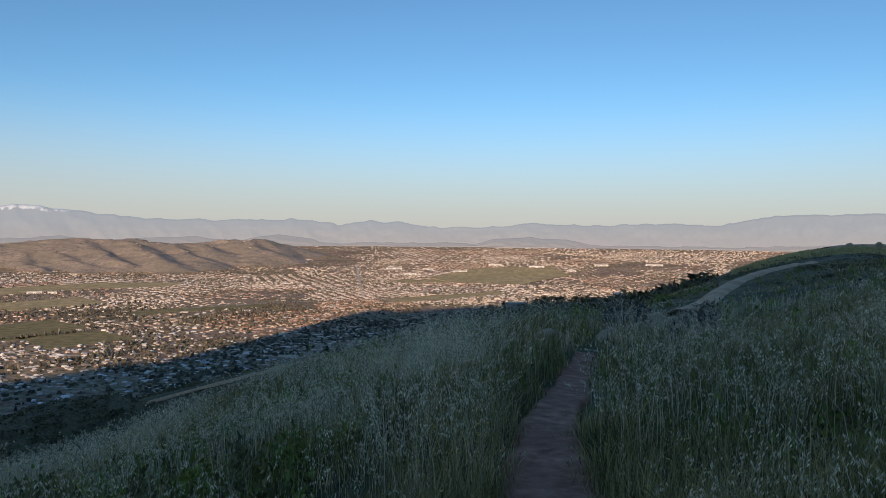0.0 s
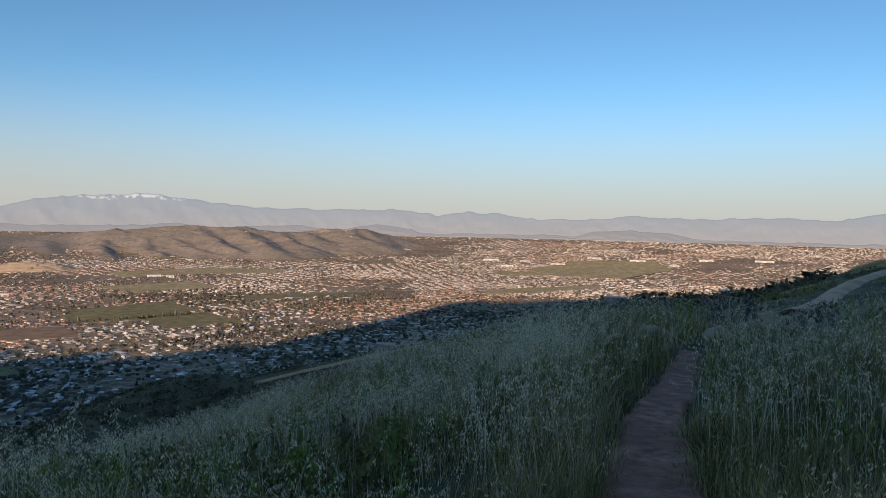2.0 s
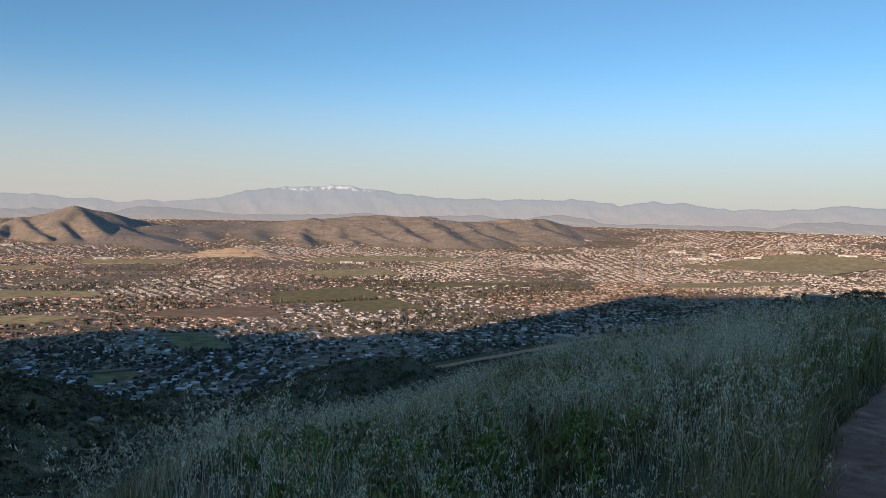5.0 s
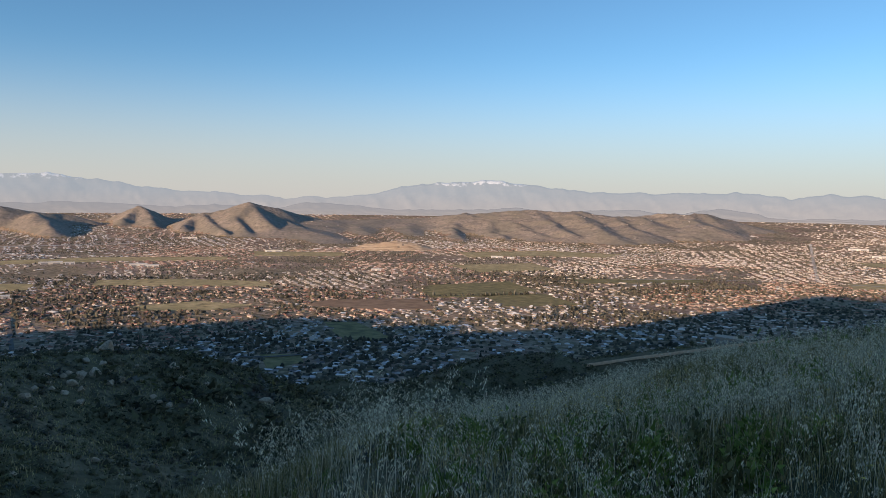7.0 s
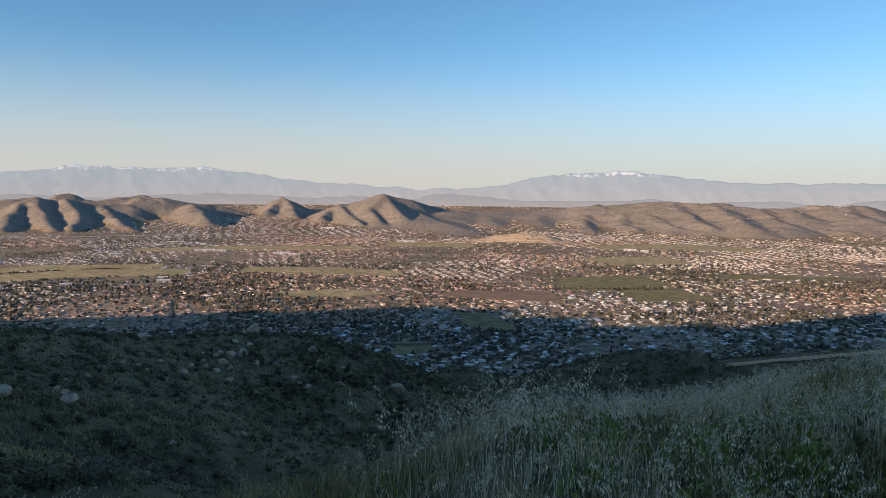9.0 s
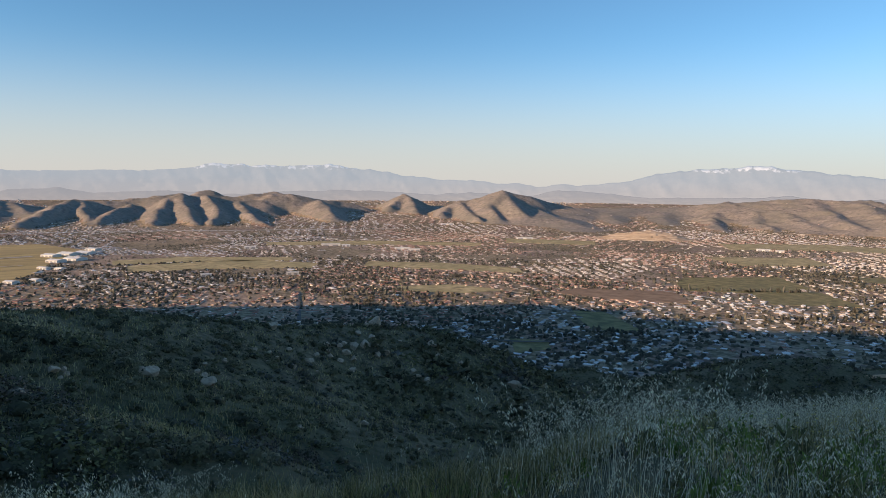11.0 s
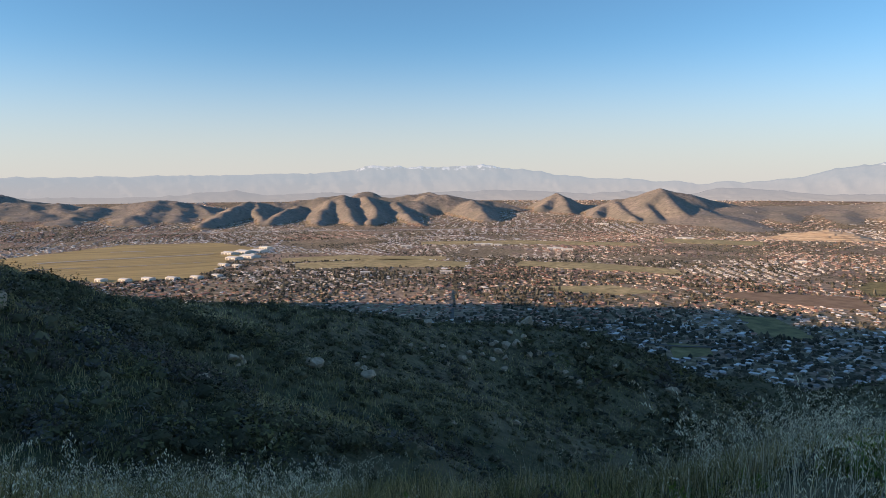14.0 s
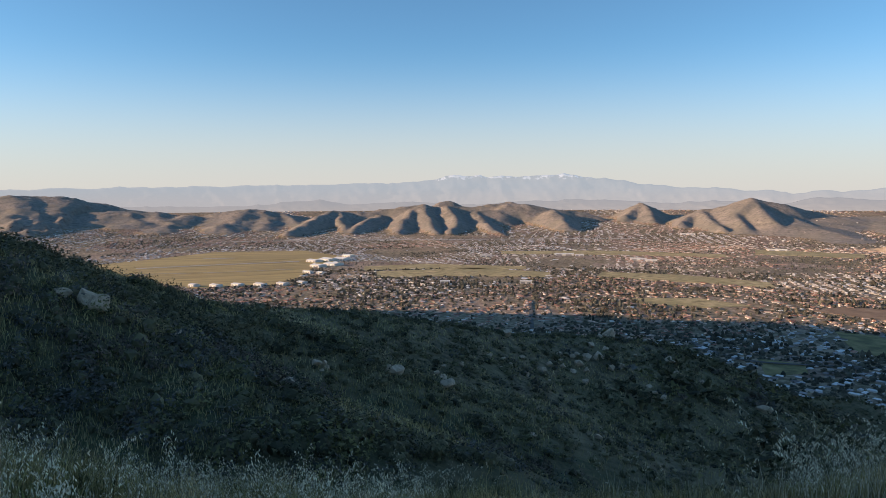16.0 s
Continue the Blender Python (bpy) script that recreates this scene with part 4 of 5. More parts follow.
def earth_bank():
    """A graded bank of bare earth, cut in terraces."""
    cx, cy = on_floor(-38.6, -4.15)
    u, v = np.meshgrid(np.linspace(-190, 190, 46), np.linspace(-110, 110, 26), indexing="ij")
    h = 30 * np.exp(-((u - 70) / 95) ** 2 - (v / 60) ** 2) + 22 * np.exp(-((u + 60) / 95) ** 2 - ((v + 10) / 55) ** 2)
    h = h + 5 * fbm(u / 40, v / 40, 3, 77) * (h > 3)
    h = 6 * (np.floor(h / 6) + smooth(0.55, 1.0, h / 6 - np.floor(h / 6))) - 2.5
    th = radians(-38.6)
    x, y = cx + u * math.cos(th) + v * math.sin(th), cy - u * math.sin(th) + v * math.cos(th)
    z = valley_floor(np.hypot(x, y)) + h
    n, m = u.shape
    i, j = np.meshgrid(np.arange(n - 1), np.arange(m - 1), indexing="ij")
    q = np.stack([i * m + j, (i + 1) * m + j, (i + 1) * m + j + 1, i * m + j + 1], -1).reshape(-1, 4)
    mat = material("bare_graded_earth", [(0.42, 0.30, 0.20), (0.52, 0.39, 0.27), (0.60, 0.47, 0.34)], 0.03, 7)
    tagged(new("earth_bank", mesh_from("earth_bank", np.stack([x, y, z], -1), q, None, (mat,), None, False)), "terraced bank of bare pinkish tan earth", "bank", kind="structure")


earth_bank()

# trees among the houses
ICO_V, ICO_F = ico()
ICO_V = np.asarray(ICO_V)


def tree_places(n_try, r0, r1, scale, seed, level):
    a = np.radians(rng.uniform(-108, 36, n_try))
    r = np.sqrt(rng.uniform(r0 * r0, r1 * r1, n_try))
    x, y = r * np.sin(a), r * np.cos(a)
    z = land(x, y)
    ok = (z - valley_floor(r) < 5) & (rng.random(n_try) < np.clip(level + 2.3 * fbm(x / scale, y / scale, 4, seed), 0.2 if r1 < 2000 else 0.03, 1))
    for pts in polys:
        ok &= ~inside(pts, x, y)
    return x[ok], y[ok], z[ok]


def crown(rings, sides):
    """A low crown from rings of corners: (radius, height) each, closed by a tip."""
    v = [(r * math.cos(2 * math.pi * k / sides + 0.4 * n), r * math.sin(2 * math.pi * k / sides + 0.4 * n), h) for n, (r, h) in enumerate(rings) for k in range(sides)]
    f = []
    for n in range(len(rings) - 1):
        for k in range(sides):
            a, b = n * sides + k, n * sides + (k + 1) % sides
            f += [(a, b, b + sides), (a, b + sides, a + sides)]
    top = (len(rings) - 1) * sides
    return np.array(v + [(0, 0, 1.0)]), f + [(top + k, top + (k + 1) % sides, len(v)) for k in range(sides)]


ROUND, SQUAT, FAR_CROWN = crown([(1.0, -0.5), (0.75, 0.6)], 5), crown([(1.0, -0.7), (0.75, 0.6)], 4), crown([(1.0, -0.7)], 4)
for name, tries, r0, r1, form, w0, w1, label in (
        ("town_trees", 15000, 520, 1050, ROUND, 1.5, 4.0, "dark broad trees and hedges between the houses"),
        ("town_trees_beyond", 34000, 1050, 1900, SQUAT, 1.4, 4.2, "dark trees among sunlit and shaded houses"),
        ("far_trees", 120000, 1900, 3900, FAR_CROWN, 1.6, 3.8, "far dark trees scattered through the town")):
    tx, ty, tz = tree_places(tries, r0, r1, 150, 55, 0.85 if r0 < 1000 else 0.46 if r0 < 1500 else 0.36)
    n = len(tx)
    w = rng.uniform(w0, w1, n)
    w *= 1 - 0.45 * smooth(3000, 3900, np.hypot(tx, ty))
    tall = rng.random(n) < 0.1
    sz = np.stack([w * rng.uniform(0.8, 1.5, n), w, w * rng.uniform(0.4, 0.75, n)], -1)
    sz[tall] *= (0.7, 0.7, 1.7)
    v, f = scatter(form[0] + np.array((0, 0, 0.7)), form[1], np.stack([tx, ty, tz - 0.3], -1), sz, rng.uniform(0, 6.3, n), 0.35, rng)
    tagged(new(name, mesh_from(name, v, None, f, (TREE,))), label, "trees", kind="stuff")

# windbreaks: rows of tall dark trees
rows_v, rows_f, at = [], [], 0
for (a0, e0), (a1, e1), gap in (((-36.2, -7.95), (-27.0, -7.6), 7), ((-47, -8.0), (-38, -7.75), 9), ((-42.5, -11.6), (-37.6, -11.4), 5), ((-52, -10.9), (-46.6, -10.9), 5), ((-51, -11.4), (-46.4, -11.3), 5), ((-49, -11.9), (-45.5, -11.7), 6),
                                ((-62, -9.0), (-56.5, -8.9), 6), ((-62, -8.7), (-57, -8.6), 6), ((-70, -7.7), (-58, -7.6), 9), ((-76, -7.6), (-66, -7.2), 10), ((-31, -9.9), (-22, -9.0), 6), ((-21, -7.3), (-9, -6.6), 8), ((-20, -7.0), (-10, -6.4), 8),
                                ((-84, -4.5), (-78, -4.5), 10), ((-30, -5.9), (-22, -5.6), 9)):
    (x0, y0), (x1, y1) = on_floor(a0, e0), on_floor(a1, e1)
    n = int(math.hypot(x1 - x0, y1 - y0) / gap)
    t = np.linspace(0, 1, n) + rng.uniform(-0.3, 0.3, n) / n
    x, y = x0 + t * (x1 - x0) + rng.normal(0, 3, n), y0 + t * (y1 - y0) + rng.normal(0, 3, n)
    w = rng.uniform(1.6, 3.4, n)
    v, f = scatter(ICO_V + np.array((0, 0, 0.8)), ICO_F, np.stack([x, y, land(x, y) - 0.3], -1), np.stack([w, w, w * rng.uniform(0.9, 1.9, n)], -1), rng.uniform(0, 6.3, n), 0.4, rng)
    rows_v.append(v), rows_f.append(f + at)
    at += len(v)
tagged(new("windbreak_trees", mesh_from("windbreak_trees", np.concatenate(rows_v), None, np.concatenate(rows_f), (TREE,))), "rows of tall dark trees along fields and streets", "trees", kind="stuff")


# ---- brush on the spurs ----
def on_land(n, az0, az1, r0, r1):
    a = np.radians(rng.uniform(az0, az1, n))
    r = np.sqrt(rng.uniform(r0 * r0, r1 * r1, n))
    x, y = r * np.sin(a), r * np.cos(a)
    return x, y, land(x, y), r


def leafy_bush(leaves, seed, leaf=(0.09, 0.19)):
    """A dome of loose leaf sprays."""
    g = np.random.default_rng(seed)
    d = g.normal(0, 1, (leaves, 3))
    d /= np.linalg.norm(d, axis=1)[:, None]
    d[:, 2] = np.abs(d[:, 2])
    lobes = 0.72 + 0.3 * np.sin(3 * np.arctan2(d[:, 0], d[:, 1]) + seed) * d[:, 2]
    c = d * (lobes * g.uniform(0.55, 1.05, leaves) ** 0.6)[:, None]
    t1 = np.cross(d, g.normal(0, 1, (leaves, 3)))
    t1 /= np.linalg.norm(t1, axis=1)[:, None]
    t2 = np.cross(d, t1) + 0.5 * d
    s = g.uniform(*leaf, leaves)[:, None]
    v = np.stack([c - t1 * s * 0.6, c + t1 * s * 0.6, c + t2 * s * 1.5], 1).reshape(-1, 3)
    return v, np.arange(3 * leaves).reshape(-1, 3)


def bushes(name, x, y, z, sizes, leaves, kinds, label, leaf=(0.09, 0.19), shares=(0.45, 0.65, 0.85), dark_core=True):
    vs, fs, ms, at = [], [], [], 0
    pick = rng.integers(0, kinds, len(x))
    hue = np.clip(0.5 + 0.55 * fbm(x / 12, y / 12, 2, 91) + rng.normal(0, 0.18, len(x)), 0, 1)
    sort = np.searchsorted(shares, hue)
    if dark_core:
        # dark leaf-coloured core, added for the shade deep inside each bush
        v, f = scatter(ICO_V * 0.3 + np.array((0, 0, 0.15)), ICO_F, np.stack([x, y, z], -1), sizes, rng.uniform(0, 6.3, len(x)), 0.3, rng)
        vs, fs, ms, at = [v], [f], [np.zeros(len(f), int)], len(v)
    for k in range(kinds):
        s = pick == k
        bv, bf = leafy_bush(leaves, 100 + k, leaf)
        v, f = scatter(bv, bf, np.stack([x[s], y[s], z[s] - 0.1], -1), sizes[s], rng.uniform(0, 6.3, s.sum()))
        vs.append(v), fs.append(f + at), ms.append(np.repeat(sort[s], len(bf)))
        at += len(v)
    me = mesh_from(name, np.concatenate(vs), None, np.concatenate(fs), (LEAF, FRESH, SAGE, RUSSET), np.concatenate(ms))
    return tagged(new(name, me), label, "shrubs", kind="stuff")


CREST_AZ = (-111, -104.5, -99.4, -95.7, -85.4, -80, -73.8, -67.4, -59.8, -55.5, -51, -46, -41)
CREST_R = (56, 60, 72, 82, 105, 115, 130, 145, 165, 180, 210, 240, 270)


def on_spur(n, back, front):
    """Places on the west spur's slope that faces the trail."""
    a = rng.uniform(-111, -38, n)
    crest = np.interp(a, CREST_AZ, CREST_R)
    r = crest + back - (front + back) * rng.random(n) ** 0.8 * np.clip(crest / 110, 0.45, 1.3)
    x, y = r * np.sin(np.radians(a)), r * np.cos(np.radians(a))
    return x, y, land(x, y), r


x, y, z, r = on_spur(6800, 4, 85)
cover = fbm(x / 9, y / 9, 3, 66)
saz = np.degrees(np.arctan2(x, y))
ok = (cover > np.interp(saz, (-108, -95, -82, -68, -40), (-0.12, -0.12, -0.08, -0.32, -0.5))) & (r > 20)
x, y, z, r, cover = x[ok], y[ok], z[ok], r[ok], cover[ok]
w = (0.34 + 1.45 * rng.random(len(x)) ** 2.2) * (0.62 + 0.0042 * r) * (1 + 0.5 * cover)
size = np.stack([w, w * rng.uniform(0.8, 1.2, len(x)), w * rng.uniform(0.6, 1.0, len(x))], -1)
near_by = r < 75
bushes("hillside_shrubs", x[near_by], y[near_by], z[near_by], size[near_by], 120, 6, "dark green chaparral shrubs on the steep slope", (0.05, 0.105), (0.58, 0.68, 0.86))
bushes("crest_shrubs", x[~near_by], y[~near_by], z[~near_by], size[~near_by], 46, 6, "dark chaparral shrubs along the spur's crest", (0.07, 0.14), (0.55, 0.68, 0.86))
# taller brush along the very crest, uneven against the valley
a = rng.uniform(-111, -44, 420)
r = np.interp(a, CREST_AZ, CREST_R) + rng.uniform(-4, 2.5, 420)
x, y = r * np.sin(np.radians(a)), r * np.cos(np.radians(a))
w = (0.4 + 1.0 * rng.random(420) ** 1.6) * (0.55 + 0.005 * r)
bushes("ridgeline_shrubs", x, y, land(x, y), np.stack([w * 1.2, w, w * rng.uniform(0.7, 1.1, 420)], -1), 110, 6, "dense dark shrubs standing along the ridgeline", (0.05, 0.11), (0.8, 0.88, 0.96))
x, y, z, r = on_land(2600, -100, -8, 17, 130)
x3, y3, z3, r3 = on_land(1100, -104, -44, 13, 60)
x, y, z, r = np.append(x, x3), np.append(y, y3), np.append(z, z3), np.append(r, r3)
ok = (fbm(x / 9, y / 9, 3, 68) > -0.25) & (z < -5.5) | (r < 26) & (z < -3.7) & (np.degrees(np.arctan2(x, y)) < -44)
x, y, z, r = x[ok], y[ok], z[ok], r[ok]
w = rng.uniform(0.5, 1.3, len(x)) * (0.7 + 0.003 * r)
bushes("ravine_shrubs", x, y, z, np.stack([w, w, w * rng.uniform(0.6, 1.1, len(x))], -1), 48, 6, "dark shrubs filling the ravine below the grass", (0.055, 0.115))
x, y, z, r = on_land(27000, -60, 34, 120, 720)
ok = (z - valley_floor(r) > 2) & (fbm(x / 40, y / 40, 3, 67) > -0.55) & ((np.degrees(np.arctan2(x, y)) < 21) | (r > 230)) & (np.min(np.hypot(x[:, None] - ROAD_LINE[::4, 0], y[:, None] - ROAD_LINE[::4, 1]), 1) > 13)
x, y, z = x[ok], y[ok], z[ok]
w = rng.uniform(1.2, 3.4, len(x))
bushes("far_brush", x, y, z, np.stack([w, w, w * rng.uniform(0.6, 1.0, len(x))], -1), 13, 5, "dark brush covering the lower spurs", (0.24, 0.42), (0.82, 0.90, 0.96), dark_core=False)


# low brush on the ridge that the trail climbs
x, y, z, r = on_land(2600, 8, 36, 48, 122)
ok = (fbm(x / 7, y / 7, 3, 69) > 0.0) & (np.min(np.hypot(x[:, None] - TRAIL_NEAR[::6, 0], y[:, None] - TRAIL_NEAR[::6, 1]), 1) > 2.6)
x, y, z = x[ok], y[ok], z[ok]
w = 0.2 + 0.5 * rng.random(len(x)) ** 2
bushes("ridge_shrubs", x, y, z, np.stack([w * 1.3, w, w * 0.7], -1), 40, 5, "low dark shrubs on the grassy ridge beside the trail", (0.09, 0.18), (0.6, 0.8, 0.92))


# ---- boulders ----
def boulder(name, x, y, size, seed, label, flat=0.7):
    g = np.random.default_rng(seed)
    bm = bmesh.new()
    bmesh.ops.create_icosphere(bm, subdivisions=3, radius=1.0)
    off = Vector(g.uniform(-50, 50, 3))
    cuts = [Vector(g.normal(0, 1, 3)).normalized() for _ in range(11)]
    for v in bm.verts:
        p = v.co.copy()
        for c in cuts:
            k = p.dot(c) - 0.55
            if k > 0:
                p -= c * k * 0.95
        v.co = p * (1 + 0.16 * noise.noise(p * 1.3 + off) + 0.05 * noise.noise(p * 4 + off))
    me = bpy.data.meshes.new(name)
    bm.to_mesh(me)
    bm.free()
    me.materials.append(ROCK)
    me.polygons.foreach_set("use_smooth", [False] * len(me.polygons))
    ob = new(name, me)
    ob.matrix_basis = pose(x, y, height(x, y) + 0.3 * size * flat, g.uniform(-12, 12), g.uniform(-12, 12), g.uniform(0, 360)) @ Matrix.Diagonal((size * g.uniform(0.42, 0.6), size * 0.5, size * 0.5 * flat, 1))
    return tagged(ob, label, "boulder", group="granite boulders")


def where_seen(az, el, r0, r1):
    """The first place on the land in a direction from the trail."""
    r = np.arange(r0, r1, 0.5)
    x, y = r * math.sin(radians(az)), r * math.cos(radians(az))
    below = land(x, y) - (EYE + r * math.tan(radians(el)))
    k = np.argmax(below > 0) if (below > 0).any() else np.argmax(below)
    return float(x[k]), float(y[k]), float(r[k])


SPUR_ROCKS = [(-99.5, -8.2, 40), (-98.9, -8.6, 34), (-101.2, -7.4, 26), (-93.9, -11.0, 27), (-88.6, -12.8, 16), (-83.3, -13.7, 18), (-72.9, -15.6, 25), (-77.2, -14.5, 26), (-67.6, -11.5, 17), (-61.3, -13.2, 18), (-60.4, -13.1, 16),
              (-59.6, -11.5, 24), (-60.6, -19.1, 13), (-48.1, -16.1, 18), (-65.8, -19.2, 12), (-84.8, -19.4, 13), (-95.3, -8.3, 12), (-85.6, -14.9, 22), (-55, -13.2, 18), (-63.5, -12.9, 9), (-62.4, -14.3, 12),
              (-59.5, -13.8, 12), (-61.9, -13.6, 14), (-64.3, -13.7, 10), (-66.2, -14.5, 9), (-63.2, -13.9, 9), (-67.4, -13.8, 9), (-58.6, -13.7, 12), (-69, -13.1, 8), (-71.4, -13.9, 9), (-52.6, -14.4, 8)]
for k, (a, e, px) in enumerate(SPUR_ROCKS):
    bx, by, br = where_seen(a, e, 30, float(np.interp(a, CREST_AZ, CREST_R)) + 1)
    boulder("boulder", bx, by, px / 1265 * br / math.cos(radians(e)) * 1.5, 300 + k, "pale weathered granite boulder among shrubs")
for k in range(36):
    a0, e0 = ((-62, -13.5), (-66.5, -14.2), (-59.6, -12.6), (-84.5, -14.2), (-74, -15.0), (-56, -14.2))[k % 6]
    a, e = a0 + rng.normal(0, 1.5), e0 + rng.normal(0, 0.7)
    bx, by, br = where_seen(a, e, 30, float(np.interp(a, CREST_AZ, CREST_R)) + 1)
    boulder("boulder", bx, by, rng.uniform(9, 17) / 1265 * br, 340 + k, "small pale granite boulder between shrubs", rng.uniform(0.5, 0.9))
for k, (a, rr, sz, fl) in enumerate(((9.1, 17.0, 1.0, 0.45), (13.0, 18.0, 0.72, 0.7), (16.9, 25, 1.05, 0.75), (17.8, 26, 0.7, 0.7), (7.9, 18.2, 0.6, 0.4), (16.3, 24.4, 0.6, 0.6))):
    bx, by = flat_polar(a, rr)
    boulder("boulder", bx, by, sz, 400 + k, "grey granite boulder in grass beside the path", fl)


# ---- grass ----
def blades(x, y, h, w, lean, g):
    """Tapered, bent blades: five points and three faces each."""
    n = len(x)
    z = land(x, y)
    a, b = g.uniform(0, 6.283, n), g.uniform(0, 6.283, n)
    side = np.stack([np.cos(a), np.sin(a), 0 * a], -1) * (w / 2)[:, None]
    bend = np.stack([np.cos(b), np.sin(b), 0 * b], -1) * (lean * h)[:, None]
    root = np.stack([x, y, z - 0.02], -1)
    up = np.array([0, 0, 1.0])
    mid = root + bend * 0.3 + up * (0.55 * h)[:, None]
    tip = root + bend + up * (h * (1 - 0.35 * lean))[:, None]
    v = np.stack([root - side, root + side, mid - side * 0.75, mid + side * 0.75, tip], 1)
    o = 5 * np.arange(n)[:, None]
    return v.reshape(-1, 3), (o + (0, 1, 3, 2)), (o + (2, 3, 4))


def off_trail(x, y):
    d = np.full(x.shape, 1e9)
    for k in range(0, len(TRAIL_NEAR), 2):
        d = np.minimum(d, np.hypot(x - TRAIL_NEAR[k, 0], y - TRAIL_NEAR[k, 1]) - TRAIL_WIDTH[k] / 2)
    return d


gs = np.random.default_rng(11)
layers = []
for r0, r1, count, wide, az0, az1 in ((0.5, 7, 16000, 0.008, 40, 248), (1.3, 5, 50000, 0.006, -112, 40), (5, 12, 100000, 0.008, -112, 40), (12, 20, 26000, 0.013, -112, -60), (12, 28, 75000, 0.014, -60, 40), (28, 85, 45000, 0.04, -10, 40)):
    a = np.radians(gs.uniform(az0, az1, count))
    r = np.sqrt(gs.uniform(r0 * r0, r1 * r1, count))
    x, y = r * np.sin(a), r * np.cos(a)
    d = off_trail(x, y)
    clump = fbm(x / 0.9, y / 0.9, 3, 12) + 0.5 * fbm(x / 3.1, y / 3.1, 2, 15)
    ok = (d > -0.13 + 0.17 * fbm(x / 0.45, y / 0.45, 3, 17)) & (gs.random(count) < 0.62 + 1.2 * clump)
    x, y, d, clump = x[ok], y[ok], d[ok], clump[ok]
    h = gs.uniform(0.25, 0.62, len(x)) * np.clip(1 + 0.85 * clump, 0.35, 1.65) * np.interp(np.degrees(np.arctan2(x, y)), (-42, -32, -8, 2), (1, 0.65, 0.65, 1)) * smooth(-0.3, 0.4, d) * np.interp(np.hypot(x, y), (20, 32), (1, 0.6)) * (1 - 0.75 * smooth(10, 0, d) * (np.hypot(x, y) > 24))
    layers.append(blades(x, y, h, wide * gs.uniform(0.6, 1.4, len(x)), gs.uniform(0.1, 0.7, len(x)), gs))
vs, qs, ts, at = [], [], [], 0
for v, q, t in layers:
    vs.append(v), qs.append(q + at), ts.append(t + at)
    at += len(v)
tagged(new("grass", mesh_from("grass", np.concatenate(vs), np.concatenate(qs), np.concatenate(ts), (BLADE,))), "tall green wild grass on the slope in shade", "grass", kind="stuff")

# wild oats: thin stalks with drooping pale spikelets
vs, qs, ts, at = [], [], [], 0
for r0, r1, count, az0, az1, scale, tall, arch_by, m in ((1.8, 6, 2300, -112, 40, 1.15, (0.42, 0.9), (0.14, 0.32), 15), (6, 14, 10500, -112, 40, 1.4, (0.42, 0.92), (0.14, 0.32), 15), (7, 16, 4200, -33, 6, 1.4, (0.42, 0.92), (0.14, 0.32), 15),
                                                         (14, 30, 6000, -30, 40, 1.8, (0.42, 0.92), (0.14, 0.32), 15), (3.0, 6.5, 420, -112, -58, 1.25, (0.62, 1.0), (0.3, 0.5), 30), (4.5, 11, 900, -58, 40, 1.4, (0.75, 1.15), (0.26, 0.45), 26)):
    a = np.radians(gs.uniform(az0, az1, count))
    r = np.sqrt(gs.uniform(r0 * r0, r1 * r1, count))
    x, y = r * np.sin(a), r * np.cos(a)
    ok = (off_trail(x, y) > 0.15) & (fbm(x / 1.6, y / 1.6, 3, 14) > gs.uniform(-0.22, 0.22, len(x)) + np.interp(np.degrees(np.arctan2(x, y)), (-82, -72, -50, -36), (0.03, 0.36, 0.36, 0)))
    x, y = x[ok], y[ok]
    n = len(x)
    z = land(x, y)
    h = gs.uniform(*tall, n) * np.interp(np.degrees(np.arctan2(x, y)), (-95, -70, -42, -32, -8, 2), (0.75, 1, 1, 0.65, 0.7, 1))
    b, lean = gs.uniform(0, 6.283, n), gs.uniform(0.05, 0.4 if m < 20 else 0.65, n)
    dirv = np.stack([np.cos(b), np.sin(b)], -1) * lean[:, None]
    sv, sq, st = blades(x, y, h, np.full(n, 0.0035 * scale), lean, gs)
    vs.append(sv), qs.append(sq + at), ts.append(st + at)
    at += len(sv)
    # seed head: the stalk's top arches over, and spikelets hang along it
    f = np.sort(gs.uniform(0.0, 1.0, (n, m)), 1)
    head = gs.uniform(*arch_by, n)[:, None] * scale ** 0.3
    b2 = b + gs.normal(0, 0.5, n)
    arch = gs.uniform(0.25, 0.9, n)[:, None]
    out = head * f * arch * (0.4 + 0.6 * f)
    rise = head * (f - 0.75 * arch * f * f)
    tip = np.stack([x, y], -1) + dirv * h[:, None]
    base_z = z + h * (1 - 0.35 * lean) - 0.04
    wob = gs.normal(0, 0.021, (n, m, 2)) * (1 - 0.6 * f)[..., None]
    c = np.stack([tip[:, :1] + np.cos(b2)[:, None] * out + wob[..., 0], tip[:, 1:] + np.sin(b2)[:, None] * out + wob[..., 1], base_z[:, None] + rise - np.hypot(wob[..., 0], wob[..., 1]) * 0.5], -1).reshape(-1, 3)
    k = len(c)
    a2 = gs.uniform(0, 6.283, k)
    sd = np.stack([np.cos(a2), np.sin(a2), 0 * a2], -1) * (0.0036 * scale)
    dn = np.stack([0.6 * np.sin(a2), 0.6 * np.cos(a2), -np.ones(k)], -1) * (gs.uniform(0.016, 0.027, k) * scale ** 0.4)[:, None]
    pv = np.stack([c, c + dn * 0.4 + sd, c + dn, c + dn * 0.4 - sd], 1).reshape(-1, 3)
    vs.append(pv)
    qs.append(4 * np.arange(k)[:, None] + (0, 1, 2, 3) + at)
    at += len(pv)
